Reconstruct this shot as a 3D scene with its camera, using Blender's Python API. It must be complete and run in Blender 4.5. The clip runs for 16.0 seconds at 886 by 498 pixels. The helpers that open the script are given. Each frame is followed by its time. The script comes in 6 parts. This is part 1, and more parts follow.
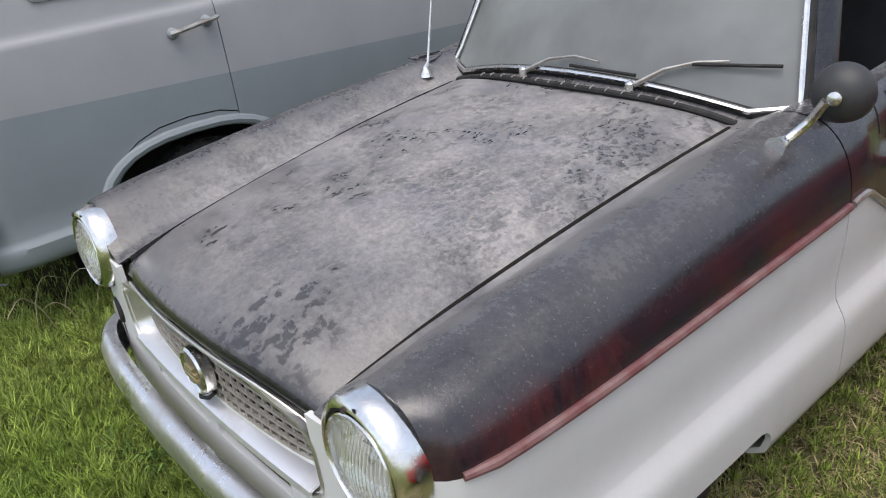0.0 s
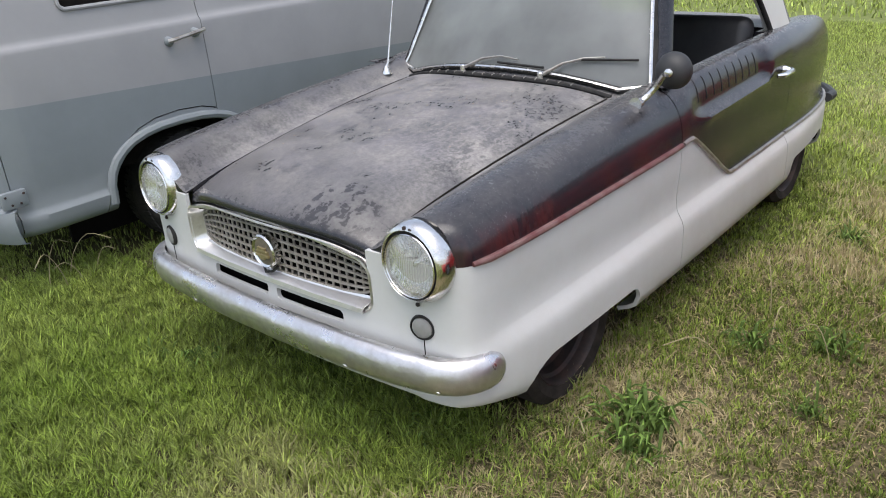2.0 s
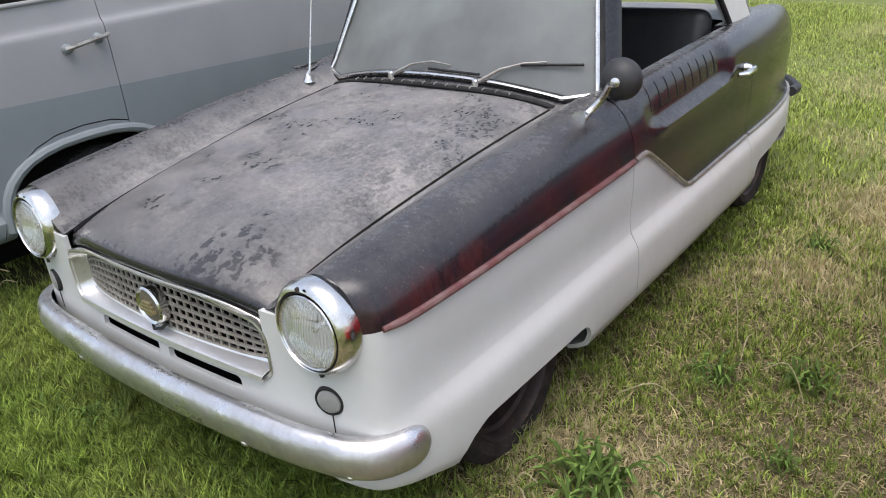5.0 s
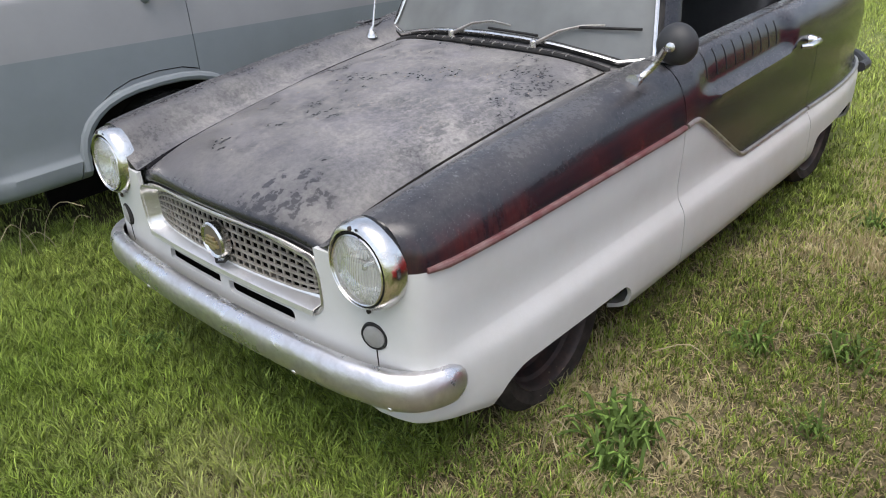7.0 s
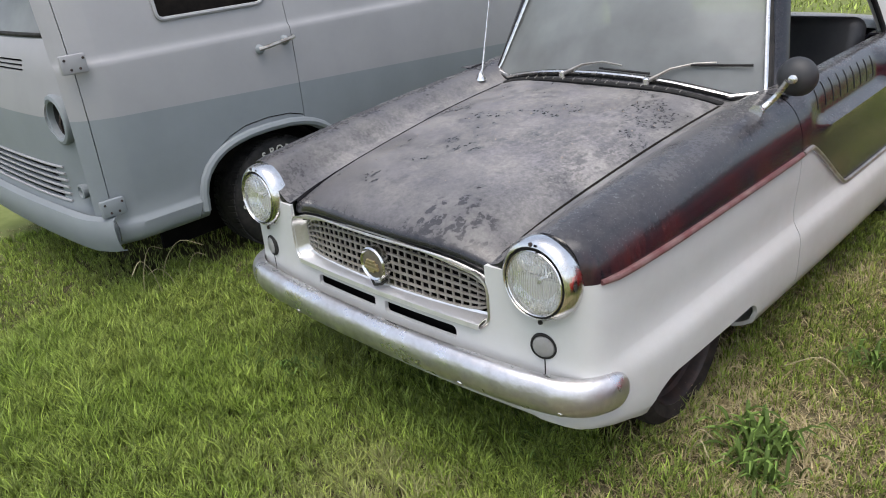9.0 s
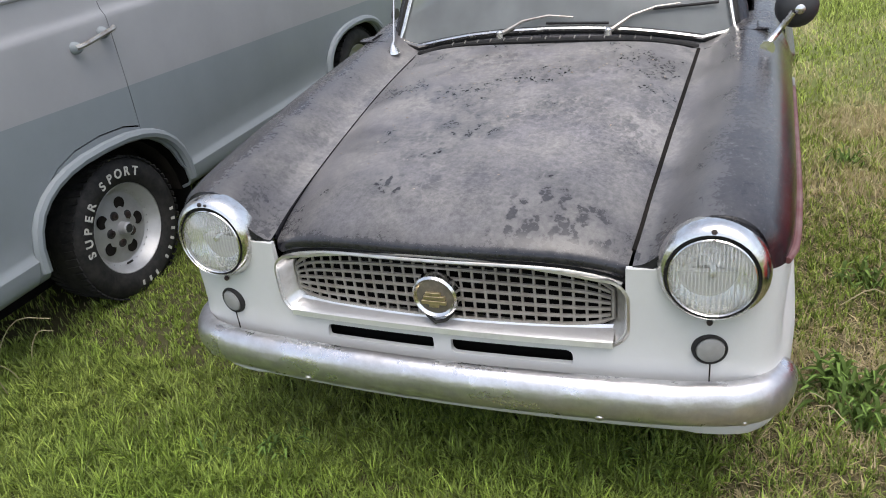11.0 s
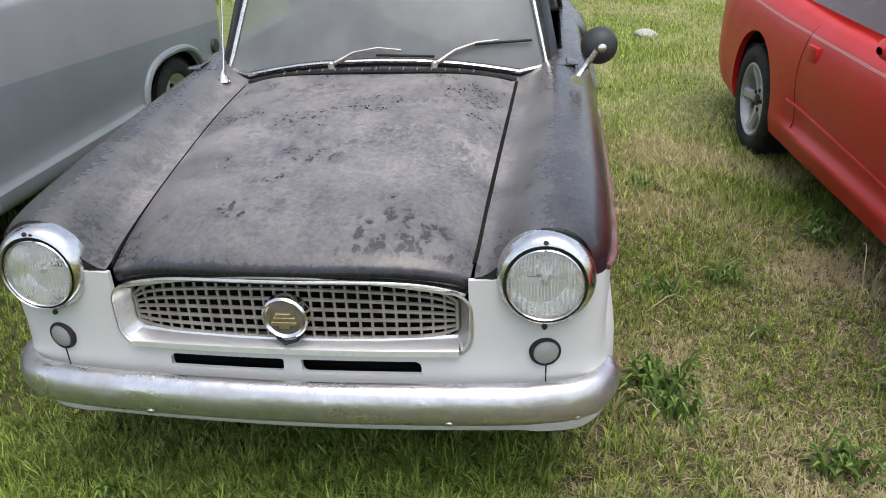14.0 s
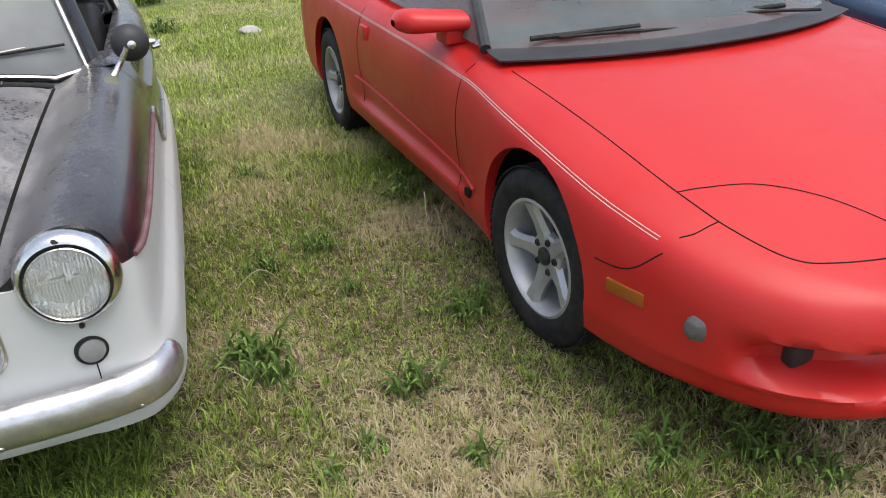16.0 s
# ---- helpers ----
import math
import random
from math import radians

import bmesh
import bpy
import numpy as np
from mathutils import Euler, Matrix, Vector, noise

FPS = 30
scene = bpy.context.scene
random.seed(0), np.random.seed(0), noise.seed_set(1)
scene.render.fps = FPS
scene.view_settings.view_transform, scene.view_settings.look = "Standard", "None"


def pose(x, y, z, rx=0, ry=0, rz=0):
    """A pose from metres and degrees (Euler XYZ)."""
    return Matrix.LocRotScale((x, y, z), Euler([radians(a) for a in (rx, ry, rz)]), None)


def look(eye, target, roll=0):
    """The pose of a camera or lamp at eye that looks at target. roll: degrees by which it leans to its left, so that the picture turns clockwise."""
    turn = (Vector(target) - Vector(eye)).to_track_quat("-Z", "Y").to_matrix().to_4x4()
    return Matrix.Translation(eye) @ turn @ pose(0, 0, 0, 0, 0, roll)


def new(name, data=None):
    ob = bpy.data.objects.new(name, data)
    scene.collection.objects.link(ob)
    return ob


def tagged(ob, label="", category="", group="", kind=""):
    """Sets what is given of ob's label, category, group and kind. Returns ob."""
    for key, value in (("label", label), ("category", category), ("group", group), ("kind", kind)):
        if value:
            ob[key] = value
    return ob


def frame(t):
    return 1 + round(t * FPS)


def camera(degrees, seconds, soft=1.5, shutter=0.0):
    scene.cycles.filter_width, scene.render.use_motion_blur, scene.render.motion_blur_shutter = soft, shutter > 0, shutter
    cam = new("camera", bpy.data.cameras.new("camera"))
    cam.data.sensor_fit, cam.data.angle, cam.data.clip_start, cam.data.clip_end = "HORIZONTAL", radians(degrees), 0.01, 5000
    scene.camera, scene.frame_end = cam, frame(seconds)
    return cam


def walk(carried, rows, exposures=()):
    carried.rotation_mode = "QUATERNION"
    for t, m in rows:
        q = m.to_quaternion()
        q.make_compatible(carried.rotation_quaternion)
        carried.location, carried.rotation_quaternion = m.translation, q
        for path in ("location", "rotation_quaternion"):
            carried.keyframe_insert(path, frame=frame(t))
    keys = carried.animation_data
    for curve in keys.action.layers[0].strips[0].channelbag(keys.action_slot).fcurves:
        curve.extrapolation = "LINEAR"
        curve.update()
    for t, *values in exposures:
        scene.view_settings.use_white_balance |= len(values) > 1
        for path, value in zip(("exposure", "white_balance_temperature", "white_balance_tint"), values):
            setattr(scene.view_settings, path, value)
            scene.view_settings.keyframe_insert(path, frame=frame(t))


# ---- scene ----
from mathutils.bvhtree import BVHTree

cam = camera(59.9, 16.0, soft=1.0)
PATH = [
    (0, (1.395, -0.395, 1.468), (-0.016, 0.717, 0.589), -7.4),
    (0.5, (1.565, -0.753, 1.514), (0.255, 0.482, 0.643), -5.5),
    (1, (1.789, -0.987, 1.48), (0.54, 0.33, 0.64), -4.4),
    (1.5, (1.874, -1.105, 1.499), (0.638, 0.227, 0.663), -4.7),
    (2, (1.831, -1.222, 1.516), (0.612, 0.141, 0.706), -4.3),
    (2.5, (1.791, -1.289, 1.528), (0.636, 0.152, 0.761), -3.7),
    (3, (1.804, -1.297, 1.531), (0.692, 0.197, 0.8), -3.6),
    (3.2, (1.823, -1.276, 1.54), (0.716, 0.227, 0.821), -3.8),
    (5.3, (1.689, -0.812, 1.514), (0.525, 0.554, 0.632), -5.5),
    (5.5, (1.676, -0.798, 1.513), (0.502, 0.548, 0.612), -5.7),
    (6, (1.668, -0.804, 1.513), (0.463, 0.496, 0.586), -6.0),
    (6.5, (1.707, -0.837, 1.516), (0.484, 0.442, 0.583), -5.0),
    (7, (1.791, -0.919, 1.517), (0.55, 0.353, 0.599), -4.1),
    (7.5, (1.903, -1.03, 1.521), (0.623, 0.244, 0.66), -4.0),
    (8, (1.938, -1.108, 1.527), (0.619, 0.141, 0.69), -3.9),
    (8.5, (1.853, -1.173, 1.53), (0.523, 0.078, 0.715), -3.5),
    (9, (1.654, -1.289, 1.542), (0.335, -0.015, 0.744), -5.6),
    (9.2, (1.57, -1.318, 1.543), (0.285, -0.012, 0.74), -5.8),
    (11.3, (0.564, -1.39, 1.5), (-0.044, 0.274, 0.571), -6.5),
    (11.5, (0.549, -1.409, 1.494), (-0.007, 0.274, 0.566), -5.7),
    (12, (0.528, -1.425, 1.499), (0.046, 0.288, 0.587), -4.5),
    (12.5, (0.528, -1.426, 1.506), (0.075, 0.316, 0.635), -3.9),
    (13, (0.53, -1.421, 1.513), (0.099, 0.335, 0.659), -3.5),
    (13.5, (0.527, -1.43, 1.511), (0.119, 0.327, 0.648), -3.2),
    (14, (0.589, -1.457, 1.516), (0.334, 0.321, 0.638), -2.6),
    (14.5, (0.718, -1.504, 1.512), (0.588, 0.285, 0.628), -3.3),
    (15, (0.822, -1.582, 1.511), (0.762, 0.21, 0.624), -3.4),
    (15.5, (0.899, -1.638, 1.502), (1.113, 0.135, 0.602), -2.5),
    (16, (0.941, -1.615, 1.486), (1.47, 0.084, 0.573), -3.2),
]
walk(cam, [(t, look(eye, target, roll)) for t, eye, target, roll in PATH])


# ---- world and light: a bright overcast day ----
world = bpy.data.worlds.new("overcast_sky")
scene.world = world
world.use_nodes = True
wn, wl = world.node_tree.nodes, world.node_tree.links
wn.clear()
sky = wn.new("ShaderNodeTexSky")
sky.sky_type, sky.sun_disc = "NISHITA", False
sky.sun_elevation, sky.sun_rotation = radians(72), radians(143)
sky.dust_density, sky.air_density = 3.0, 1.0
hue = wn.new("ShaderNodeHueSaturation")
hue.inputs["Saturation"].default_value = 0.64
bg = wn.new("ShaderNodeBackground")
bg.inputs["Strength"].default_value = 0.15
wout = wn.new("ShaderNodeOutputWorld")
wl.new(sky.outputs[0], hue.inputs["Color"])
wl.new(hue.outputs[0], bg.inputs["Color"])
wl.new(bg.outputs[0], wout.inputs["Surface"])
sun = new("sun", bpy.data.lights.new("sun", "SUN"))
sun.data.energy, sun.data.angle, sun.data.color = 0.9, radians(50), (1.0, 0.962, 0.95)
sun.matrix_world = look((2.7, -3.6, 14), (0, 0, 0))
scene.view_settings.exposure = 0.95


# ---- materials ----
def mat(name, color, rough=0.5, metal=0.0, second=None, scale=8.0, amount=0.5, bump=0.0, bump_scale=60.0,
        rough_var=0.0, coat=0.0, detail=6.0, lo=0.4, hi=0.65, spec=0.5):
    """A principled material with two colours mixed by noise, uneven gloss and fine relief."""
    m = bpy.data.materials.new(name)
    m.use_nodes = True
    n, l = m.node_tree.nodes, m.node_tree.links
    p = n["Principled BSDF"]
    p.inputs["Base Color"].default_value = (*color, 1)
    p.inputs["Roughness"].default_value, p.inputs["Metallic"].default_value = rough, metal
    p.inputs["Coat Weight"].default_value, p.inputs["Coat Roughness"].default_value = coat, 0.12
    p.inputs["Specular IOR Level"].default_value = spec
    co = n.new("ShaderNodeTexCoord")
    if second:
        nz = n.new("ShaderNodeTexNoise")
        nz.inputs["Scale"].default_value, nz.inputs["Detail"].default_value, nz.inputs["Roughness"].default_value = scale, detail, 0.65
        l.new(co.outputs["Object"], nz.inputs["Vector"])
        ramp = n.new("ShaderNodeMapRange")
        ramp.inputs[1].default_value, ramp.inputs[2].default_value = lo, hi
        ramp.inputs[3].default_value, ramp.inputs[4].default_value = 0.0, amount
        l.new(nz.outputs[0], ramp.inputs[0])
        mix = n.new("ShaderNodeMix")
        mix.data_type = "RGBA"
        mix.inputs[6].default_value, mix.inputs[7].default_value = (*color, 1), (*second, 1)
        l.new(ramp.outputs[0], mix.inputs[0])
        l.new(mix.outputs[2], p.inputs["Base Color"])
        if rough_var:
            rr = n.new("ShaderNodeMapRange")
            rr.inputs[3].default_value, rr.inputs[4].default_value = rough, rough + rough_var
            l.new(ramp.outputs[0], rr.inputs[0])
            l.new(rr.outputs[0], p.inputs["Roughness"])
    if bump:
        bz = n.new("ShaderNodeTexNoise")
        bz.inputs["Scale"].default_value, bz.inputs["Detail"].default_value = bump_scale, 4
        l.new(co.outputs["Object"], bz.inputs["Vector"])
        bn = n.new("ShaderNodeBump")
        bn.inputs["Strength"].default_value, bn.inputs["Distance"].default_value = bump, 0.01
        l.new(bz.outputs[0], bn.inputs["Height"])
        l.new(bn.outputs[0], p.inputs["Normal"])
    return m


def glass_mat(name, tint, dust, dust_color, rough=0.03):
    """A dusty pane: clear glass with its reflection and a thin film of dust."""
    m = bpy.data.materials.new(name)
    m.use_nodes = True
    n, l = m.node_tree.nodes, m.node_tree.links
    n.remove(n["Principled BSDF"])
    clear = n.new("ShaderNodeBsdfTransparent")
    clear.inputs[0].default_value = (*tint, 1)
    gloss = n.new("ShaderNodeBsdfGlossy")
    gloss.inputs["Roughness"].default_value = rough
    fres = n.new("ShaderNodeFresnel")
    fres.inputs[0].default_value = 1.5
    one = n.new("ShaderNodeMixShader")
    l.new(fres.outputs[0], one.inputs[0])
    l.new(clear.outputs[0], one.inputs[1])
    l.new(gloss.outputs[0], one.inputs[2])
    film = n.new("ShaderNodeBsdfDiffuse")
    film.inputs[0].default_value = (*dust_color, 1)
    nz = n.new("ShaderNodeTexNoise")
    nz.inputs["Scale"].default_value, nz.inputs["Detail"].default_value = 3.0, 6
    co = n.new("ShaderNodeTexCoord")
    l.new(co.outputs["Object"], nz.inputs["Vector"])
    rg = n.new("ShaderNodeMapRange")
    rg.inputs[1].default_value, rg.inputs[2].default_value = 0.3, 0.7
    rg.inputs[3].default_value, rg.inputs[4].default_value = dust * 0.7, dust * 1.25
    l.new(nz.outputs[0], rg.inputs[0])
    two = n.new("ShaderNodeMixShader")
    l.new(rg.outputs[0], two.inputs[0])
    l.new(one.outputs[0], two.inputs[1])
    l.new(film.outputs[0], two.inputs[2])
    l.new(two.outputs[0], n["Material Output"].inputs[0])
    return m


M_WHITE = mat("cream_white_paint", (0.545, 0.548, 0.538), 0.40, second=(0.480, 0.476, 0.450), scale=3.5, amount=0.6, bump=0.03, bump_scale=140, rough_var=0.12)
M_ROOF = mat("white_roof_paint", (0.56, 0.57, 0.55), 0.4, second=(0.48, 0.48, 0.45), scale=3, amount=0.5)
M_CHROME = mat("pitted_chrome", (0.78, 0.77, 0.75), 0.13, 1.0, second=(0.50, 0.47, 0.44), scale=26, amount=0.6, rough_var=0.28, bump=0.05, bump_scale=90)
M_DULL = mat("dull_bumper_metal", (0.70, 0.69, 0.70), 0.24, 0.93, second=(0.48, 0.46, 0.455), scale=9, amount=0.85, rough_var=0.25, bump=0.3, bump_scale=22)
M_TARNISH = mat("tarnished_chrome", (0.66, 0.65, 0.63), 0.3, 0.95, second=(0.46, 0.43, 0.39), scale=16, amount=0.8, rough_var=0.25, bump=0.12, bump_scale=40)
# lighter than M_TARNISH: the light on the upturned ledge is in the colour
M_LEDGE = mat("stained_ledge_lightened", (0.76, 0.75, 0.76), 0.34, 0.8, second=(0.50, 0.47, 0.45), scale=11, amount=0.7, rough_var=0.2, bump=0.08, bump_scale=50, lo=0.5, hi=0.75)
M_FLECK = mat("dry_petals", (0.34, 0.29, 0.24), 0.8, second=(0.2, 0.14, 0.11), scale=40)
M_GRILLE = mat("grey_grille_metal", (0.29, 0.27, 0.24), 0.6, 0.0, second=(0.17, 0.145, 0.12), scale=30, amount=0.7)
M_RUBBER = mat("black_rubber", (0.014, 0.014, 0.014), 0.75, spec=0.25, second=(0.040, 0.037, 0.034), scale=20, amount=0.7, bump=0.1, bump_scale=90)
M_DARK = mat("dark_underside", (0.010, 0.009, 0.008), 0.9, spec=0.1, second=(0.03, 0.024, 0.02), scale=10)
M_SEAT = mat("black_vinyl", (0.016, 0.016, 0.018), 0.5, second=(0.035, 0.034, 0.034), scale=12, bump=0.1)
M_REDTRIM = mat("weathered_red_trim", (0.115, 0.036, 0.036), 0.5, second=(0.20, 0.13, 0.12), scale=14, amount=0.75)
M_BRIGHT = mat("weathered_bright_trim", (0.42, 0.40, 0.37), 0.35, 0.7, second=(0.20, 0.16, 0.13), scale=20, amount=0.7)
M_GLASS = glass_mat("dusty_windscreen_glass", (0.34, 0.38, 0.36), 0.48, (0.31, 0.325, 0.32))
M_REFLECT = mat("lamp_reflector", (0.95, 0.95, 0.94), 0.22, 1.0, second=(0.80, 0.79, 0.75), scale=20, amount=0.6, rough_var=0.12)
M_LAMPGREY = mat("grey_plastic_lens", (0.26, 0.26, 0.25), 0.4, second=(0.19, 0.18, 0.17), scale=30)
M_GOLD = mat("tarnished_gold", (0.52, 0.42, 0.24), 0.35, 0.8, second=(0.25, 0.2, 0.12), scale=60)
M_SOOT = mat("badge_dark_enamel", (0.10, 0.085, 0.065), 0.4, second=(0.22, 0.19, 0.14), scale=45)
M_OLDTYRE = mat("dusty_old_tyre", (0.024, 0.021, 0.019), 0.9, spec=0.12, second=(0.055, 0.046, 0.039), scale=14, amount=0.7, bump=0.15, bump_scale=60)
# near-black in place of the deep shade behind openings and in arches
M_VOID = mat("shade_black", (0.006, 0.006, 0.006), 0.95, second=(0.012, 0.010, 0.009), scale=12, spec=0.1)
M_STEEL = mat("rusty_steel_wheel", (0.034, 0.029, 0.028), 0.5, 0.2, spec=0.25, second=(0.080, 0.050, 0.041), scale=18, amount=0.7)
M_VANUP = mat("light_grey_primer", (0.290, 0.290, 0.296), 0.58, second=(0.255, 0.255, 0.262), scale=2.5, amount=0.7, bump=0.03, bump_scale=300)
M_VANLOW = mat("blue_grey_primer", (0.20, 0.222, 0.235), 0.6, second=(0.175, 0.195, 0.207), scale=2.5, amount=0.7, bump=0.03, bump_scale=300)
M_ALLOY = mat("silver_alloy", (0.47, 0.47, 0.47), 0.42, 0.5, second=(0.33, 0.32, 0.31), scale=12, amount=0.5, rough_var=0.15)
M_LETTER = mat("white_tyre_lettering", (0.55, 0.54, 0.50), 0.7, second=(0.3, 0.3, 0.28), scale=30)
M_RED = mat("faded_red_paint", (0.48, 0.013, 0.012), 0.38, second=(0.49, 0.024, 0.020), scale=2.6, amount=0.8, coat=0.10, rough_var=0.2, spec=0.38, bump=0.02, bump_scale=120)
M_PIN = mat("white_pinstripe", (0.52, 0.38, 0.34), 0.6)
M_AMBER = mat("amber_lens", (0.30, 0.085, 0.01), 0.25)
M_BLUE = mat("dark_blue_paint", (0.012, 0.035, 0.075), 0.25, second=(0.03, 0.06, 0.1), scale=3, coat=0.6)
M_TRIMBLACK = mat("black_plastic_trim", (0.02, 0.02, 0.021), 0.55, second=(0.045, 0.045, 0.045), scale=10)
M_STONE = mat("pale_stone", (0.42, 0.40, 0.36), 0.9, second=(0.25, 0.23, 0.2), scale=20, bump=0.5, bump_scale=40)


# ---- mesh helpers ----
def lerp_keys(keys, y):
    """Linear interpolation in rows (y, a, b, ...), smoothed at the ends by dense keys."""
    ys = [k[0] for k in keys]
    return [float(np.interp(y, ys, [k[i] for k in keys])) for i in range(1, len(keys[0]))]


def smooth_keys(keys, y):
    """Monotone cubic (Hermite) interpolation in rows (y, a, b, ...)."""
    n = len(keys)
    if y <= keys[0][0]:
        return list(keys[0][1:])
    if y >= keys[-1][0]:
        return list(keys[-1][1:])
    i = max(j for j in range(n - 1) if keys[j][0] <= y)
    h = keys[i + 1][0] - keys[i][0]
    s = (y - keys[i][0]) / h
    out = []
    for c in range(1, len(keys[0])):
        def slope(j):
            if j == 0 or j == n - 1:
                a, b = (0, 1) if j == 0 else (n - 2, n - 1)
                return (keys[b][c] - keys[a][c]) / (keys[b][0] - keys[a][0])
            d0 = (keys[j][c] - keys[j - 1][c]) / (keys[j][0] - keys[j - 1][0])
            d1 = (keys[j + 1][c] - keys[j][c]) / (keys[j + 1][0] - keys[j][0])
            return 0.0 if d0 * d1 <= 0 else 2 * d0 * d1 / (d0 + d1)
        m0, m1 = slope(i) * h, slope(i + 1) * h
        a, b = keys[i][c], keys[i + 1][c]
        out.append((2 * s**3 - 3 * s**2 + 1) * a + (s**3 - 2 * s**2 + s) * m0 + (3 * s**2 - 2 * s**3) * b + (s**3 - s**2) * m1)
    return out


def grid(rows, close=False):
    """A sheet of quads through rows of points."""
    bm = bmesh.new()
    vs = [[bm.verts.new(p) for p in row] for row in rows]
    for a, b in zip(vs, vs[1:]):
        m = len(a)
        for i in range(m if close else m - 1):
            q = (a[i], a[(i + 1) % m], b[(i + 1) % m], b[i])
            if len({v.co.to_tuple(6) for v in q}) > 2:
                bm.faces.new(q)
    bmesh.ops.remove_doubles(bm, verts=bm.verts, dist=1e-5)
    bmesh.ops.recalc_face_normals(bm, faces=bm.faces)
    return bm


def thick(bm, t):
    """Gives a sheet its thickness, inwards of its normals for t > 0."""
    bmesh.ops.solidify(bm, geom=bm.faces[:], thickness=t)
    bmesh.ops.recalc_face_normals(bm, faces=bm.faces)
    return bm


def facing(bm, way):
    """Turns an open sheet so that its normals look along way on the whole."""
    if sum((f.normal * f.calc_area()).dot(Vector(way)) for f in bm.faces) < 0:
        bmesh.ops.reverse_faces(bm, faces=bm.faces)
    return bm


def tube(points, r, seg=8, close=False, flat=1.0):
    """A round bar along points; r is one radius or one a point."""
    pts = [Vector(p) for p in points]
    n = len(pts)
    rad = r if isinstance(r, (list, tuple)) else [r] * n
    rows, side = [], None
    for i, p in enumerate(pts):
        a = pts[(i - 1) % n] if close or i else p
        b = pts[(i + 1) % n] if close or i < n - 1 else p
        d = (b - a).normalized()
        if side is None:
            side = d.orthogonal().normalized()
        side = (side - d * side.dot(d)).normalized()
        up = d.cross(side)
        rows.append([p + (side * math.cos(k * math.tau / seg) + up * math.sin(k * math.tau / seg) * flat) * rad[i] for k in range(seg)])
    if close:
        rows.append(rows[0])
    bm = grid(rows, close=True)
    if not close:
        for loop in (0, -1):
            ring = [v for v in bm.verts if any((v.co - q).length < 2e-5 for q in rows[loop])]
            edges = [e for e in bm.edges if e.is_boundary and e.verts[0] in ring and e.verts[1] in ring]
            if edges:
                bmesh.ops.holes_fill(bm, edges=edges, sides=seg + 1)
    bmesh.ops.recalc_face_normals(bm, faces=bm.faces)
    return bm


def revolve(profile, m=None, seg=40):
    """A turned body: profile rows (radius, height) round the local z, placed by m."""
    rows = [[(r * math.cos(k * math.tau / seg), r * math.sin(k * math.tau / seg), h) for k in range(seg)] for r, h in profile]
    bm = grid(rows, close=True)
    if m is not None:
        bm.transform(m)
        bmesh.ops.recalc_face_normals(bm, faces=bm.faces)
    return bm


def block(x0, x1, y0, y1, z0, z1, bevel=0.0, seg=2):
    bm = bmesh.new()
    bmesh.ops.create_cube(bm, size=1, matrix=Matrix.LocRotScale(((x0 + x1) / 2, (y0 + y1) / 2, (z0 + z1) / 2), None, (x1 - x0, y1 - y0, z1 - z0)))
    if bevel:
        bmesh.ops.bevel(bm, geom=bm.edges[:], offset=bevel, segments=seg, affect="EDGES", profile=0.5)
    return bm


def prism(poly, axis, a, b):
    """The flat outline poly drawn out along an axis ('x' or 'y') from a to b."""
    def at(u, v, w):
        return (w, u, v) if axis == "x" else (u, w, v)
    bm = bmesh.new()
    p = [bm.verts.new(at(u, v, a)) for u, v in poly]
    q = [bm.verts.new(at(u, v, b)) for u, v in poly]
    bm.faces.new(p)
    bm.faces.new(q)
    for i in range(len(p)):
        j = (i + 1) % len(p)
        bm.faces.new((p[i], p[j], q[j], q[i]))
    bmesh.ops.recalc_face_normals(bm, faces=bm.faces)
    return bm


def rounded(u0, u1, v0, v1, r, seg=6):
    """The outline of a rectangle with round corners; r: one radius or four (from lower left, anticlockwise)."""
    rs = r if isinstance(r, (list, tuple)) else [r] * 4
    out = []
    for (cu, cv, a0), q in zip(((u0, v0, 180), (u1, v0, 270), (u1, v1, 0), (u0, v1, 90)), rs):
        cu, cv = cu + (q if cu == u0 else -q), cv + (q if cv == v0 else -q)
        for k in range(seg + 1):
            a = radians(a0 + 90 * k / seg)
            out.append((cu + q * math.cos(a), cv + q * math.sin(a)))
    return out


def joined(*bms):
    out = bmesh.new()
    for b in bms:
        me = bpy.data.meshes.new("tmp")
        b.to_mesh(me)
        out.from_mesh(me)
        bpy.data.meshes.remove(me)
        b.free()
    return out


def cut(bm, *cutters):
    """bm less the cutters."""
    me = bpy.data.meshes.new("tmp")
    bm.to_mesh(me)
    ob = new("tmp", me)
    trash = []
    for c in cutters:
        cm = bpy.data.meshes.new("tmp")
        c.to_mesh(cm)
        co = new("tmp", cm)
        md = ob.modifiers.new("cut", "BOOLEAN")
        md.operation, md.object, md.solver = "DIFFERENCE", co, "EXACT"
        trash.append(co)
    res = bpy.data.meshes.new_from_object(ob.evaluated_get(bpy.context.evaluated_depsgraph_get()))
    out = bmesh.new()
    out.from_mesh(res)
    for o in (ob, *trash):
        d = o.data
        bpy.data.objects.remove(o)
        bpy.data.meshes.remove(d)
    bpy.data.meshes.remove(res)
    return out


def mesh_of(name, bm, material, angle=35):
    me = bpy.data.meshes.new(name)
    bm.to_mesh(me)
    for f in me.polygons:
        f.use_smooth = True
    me.set_sharp_from_angle(angle=radians(angle))
    for m in material if isinstance(material, (list, tuple)) else [material]:
        me.materials.append(m)
    return me


def part(name, bm, material, parent, label="", angle=35):
    ob = new(name, mesh_of(name, bm, material, angle))
    ob.parent = parent
    return tagged(ob, label)


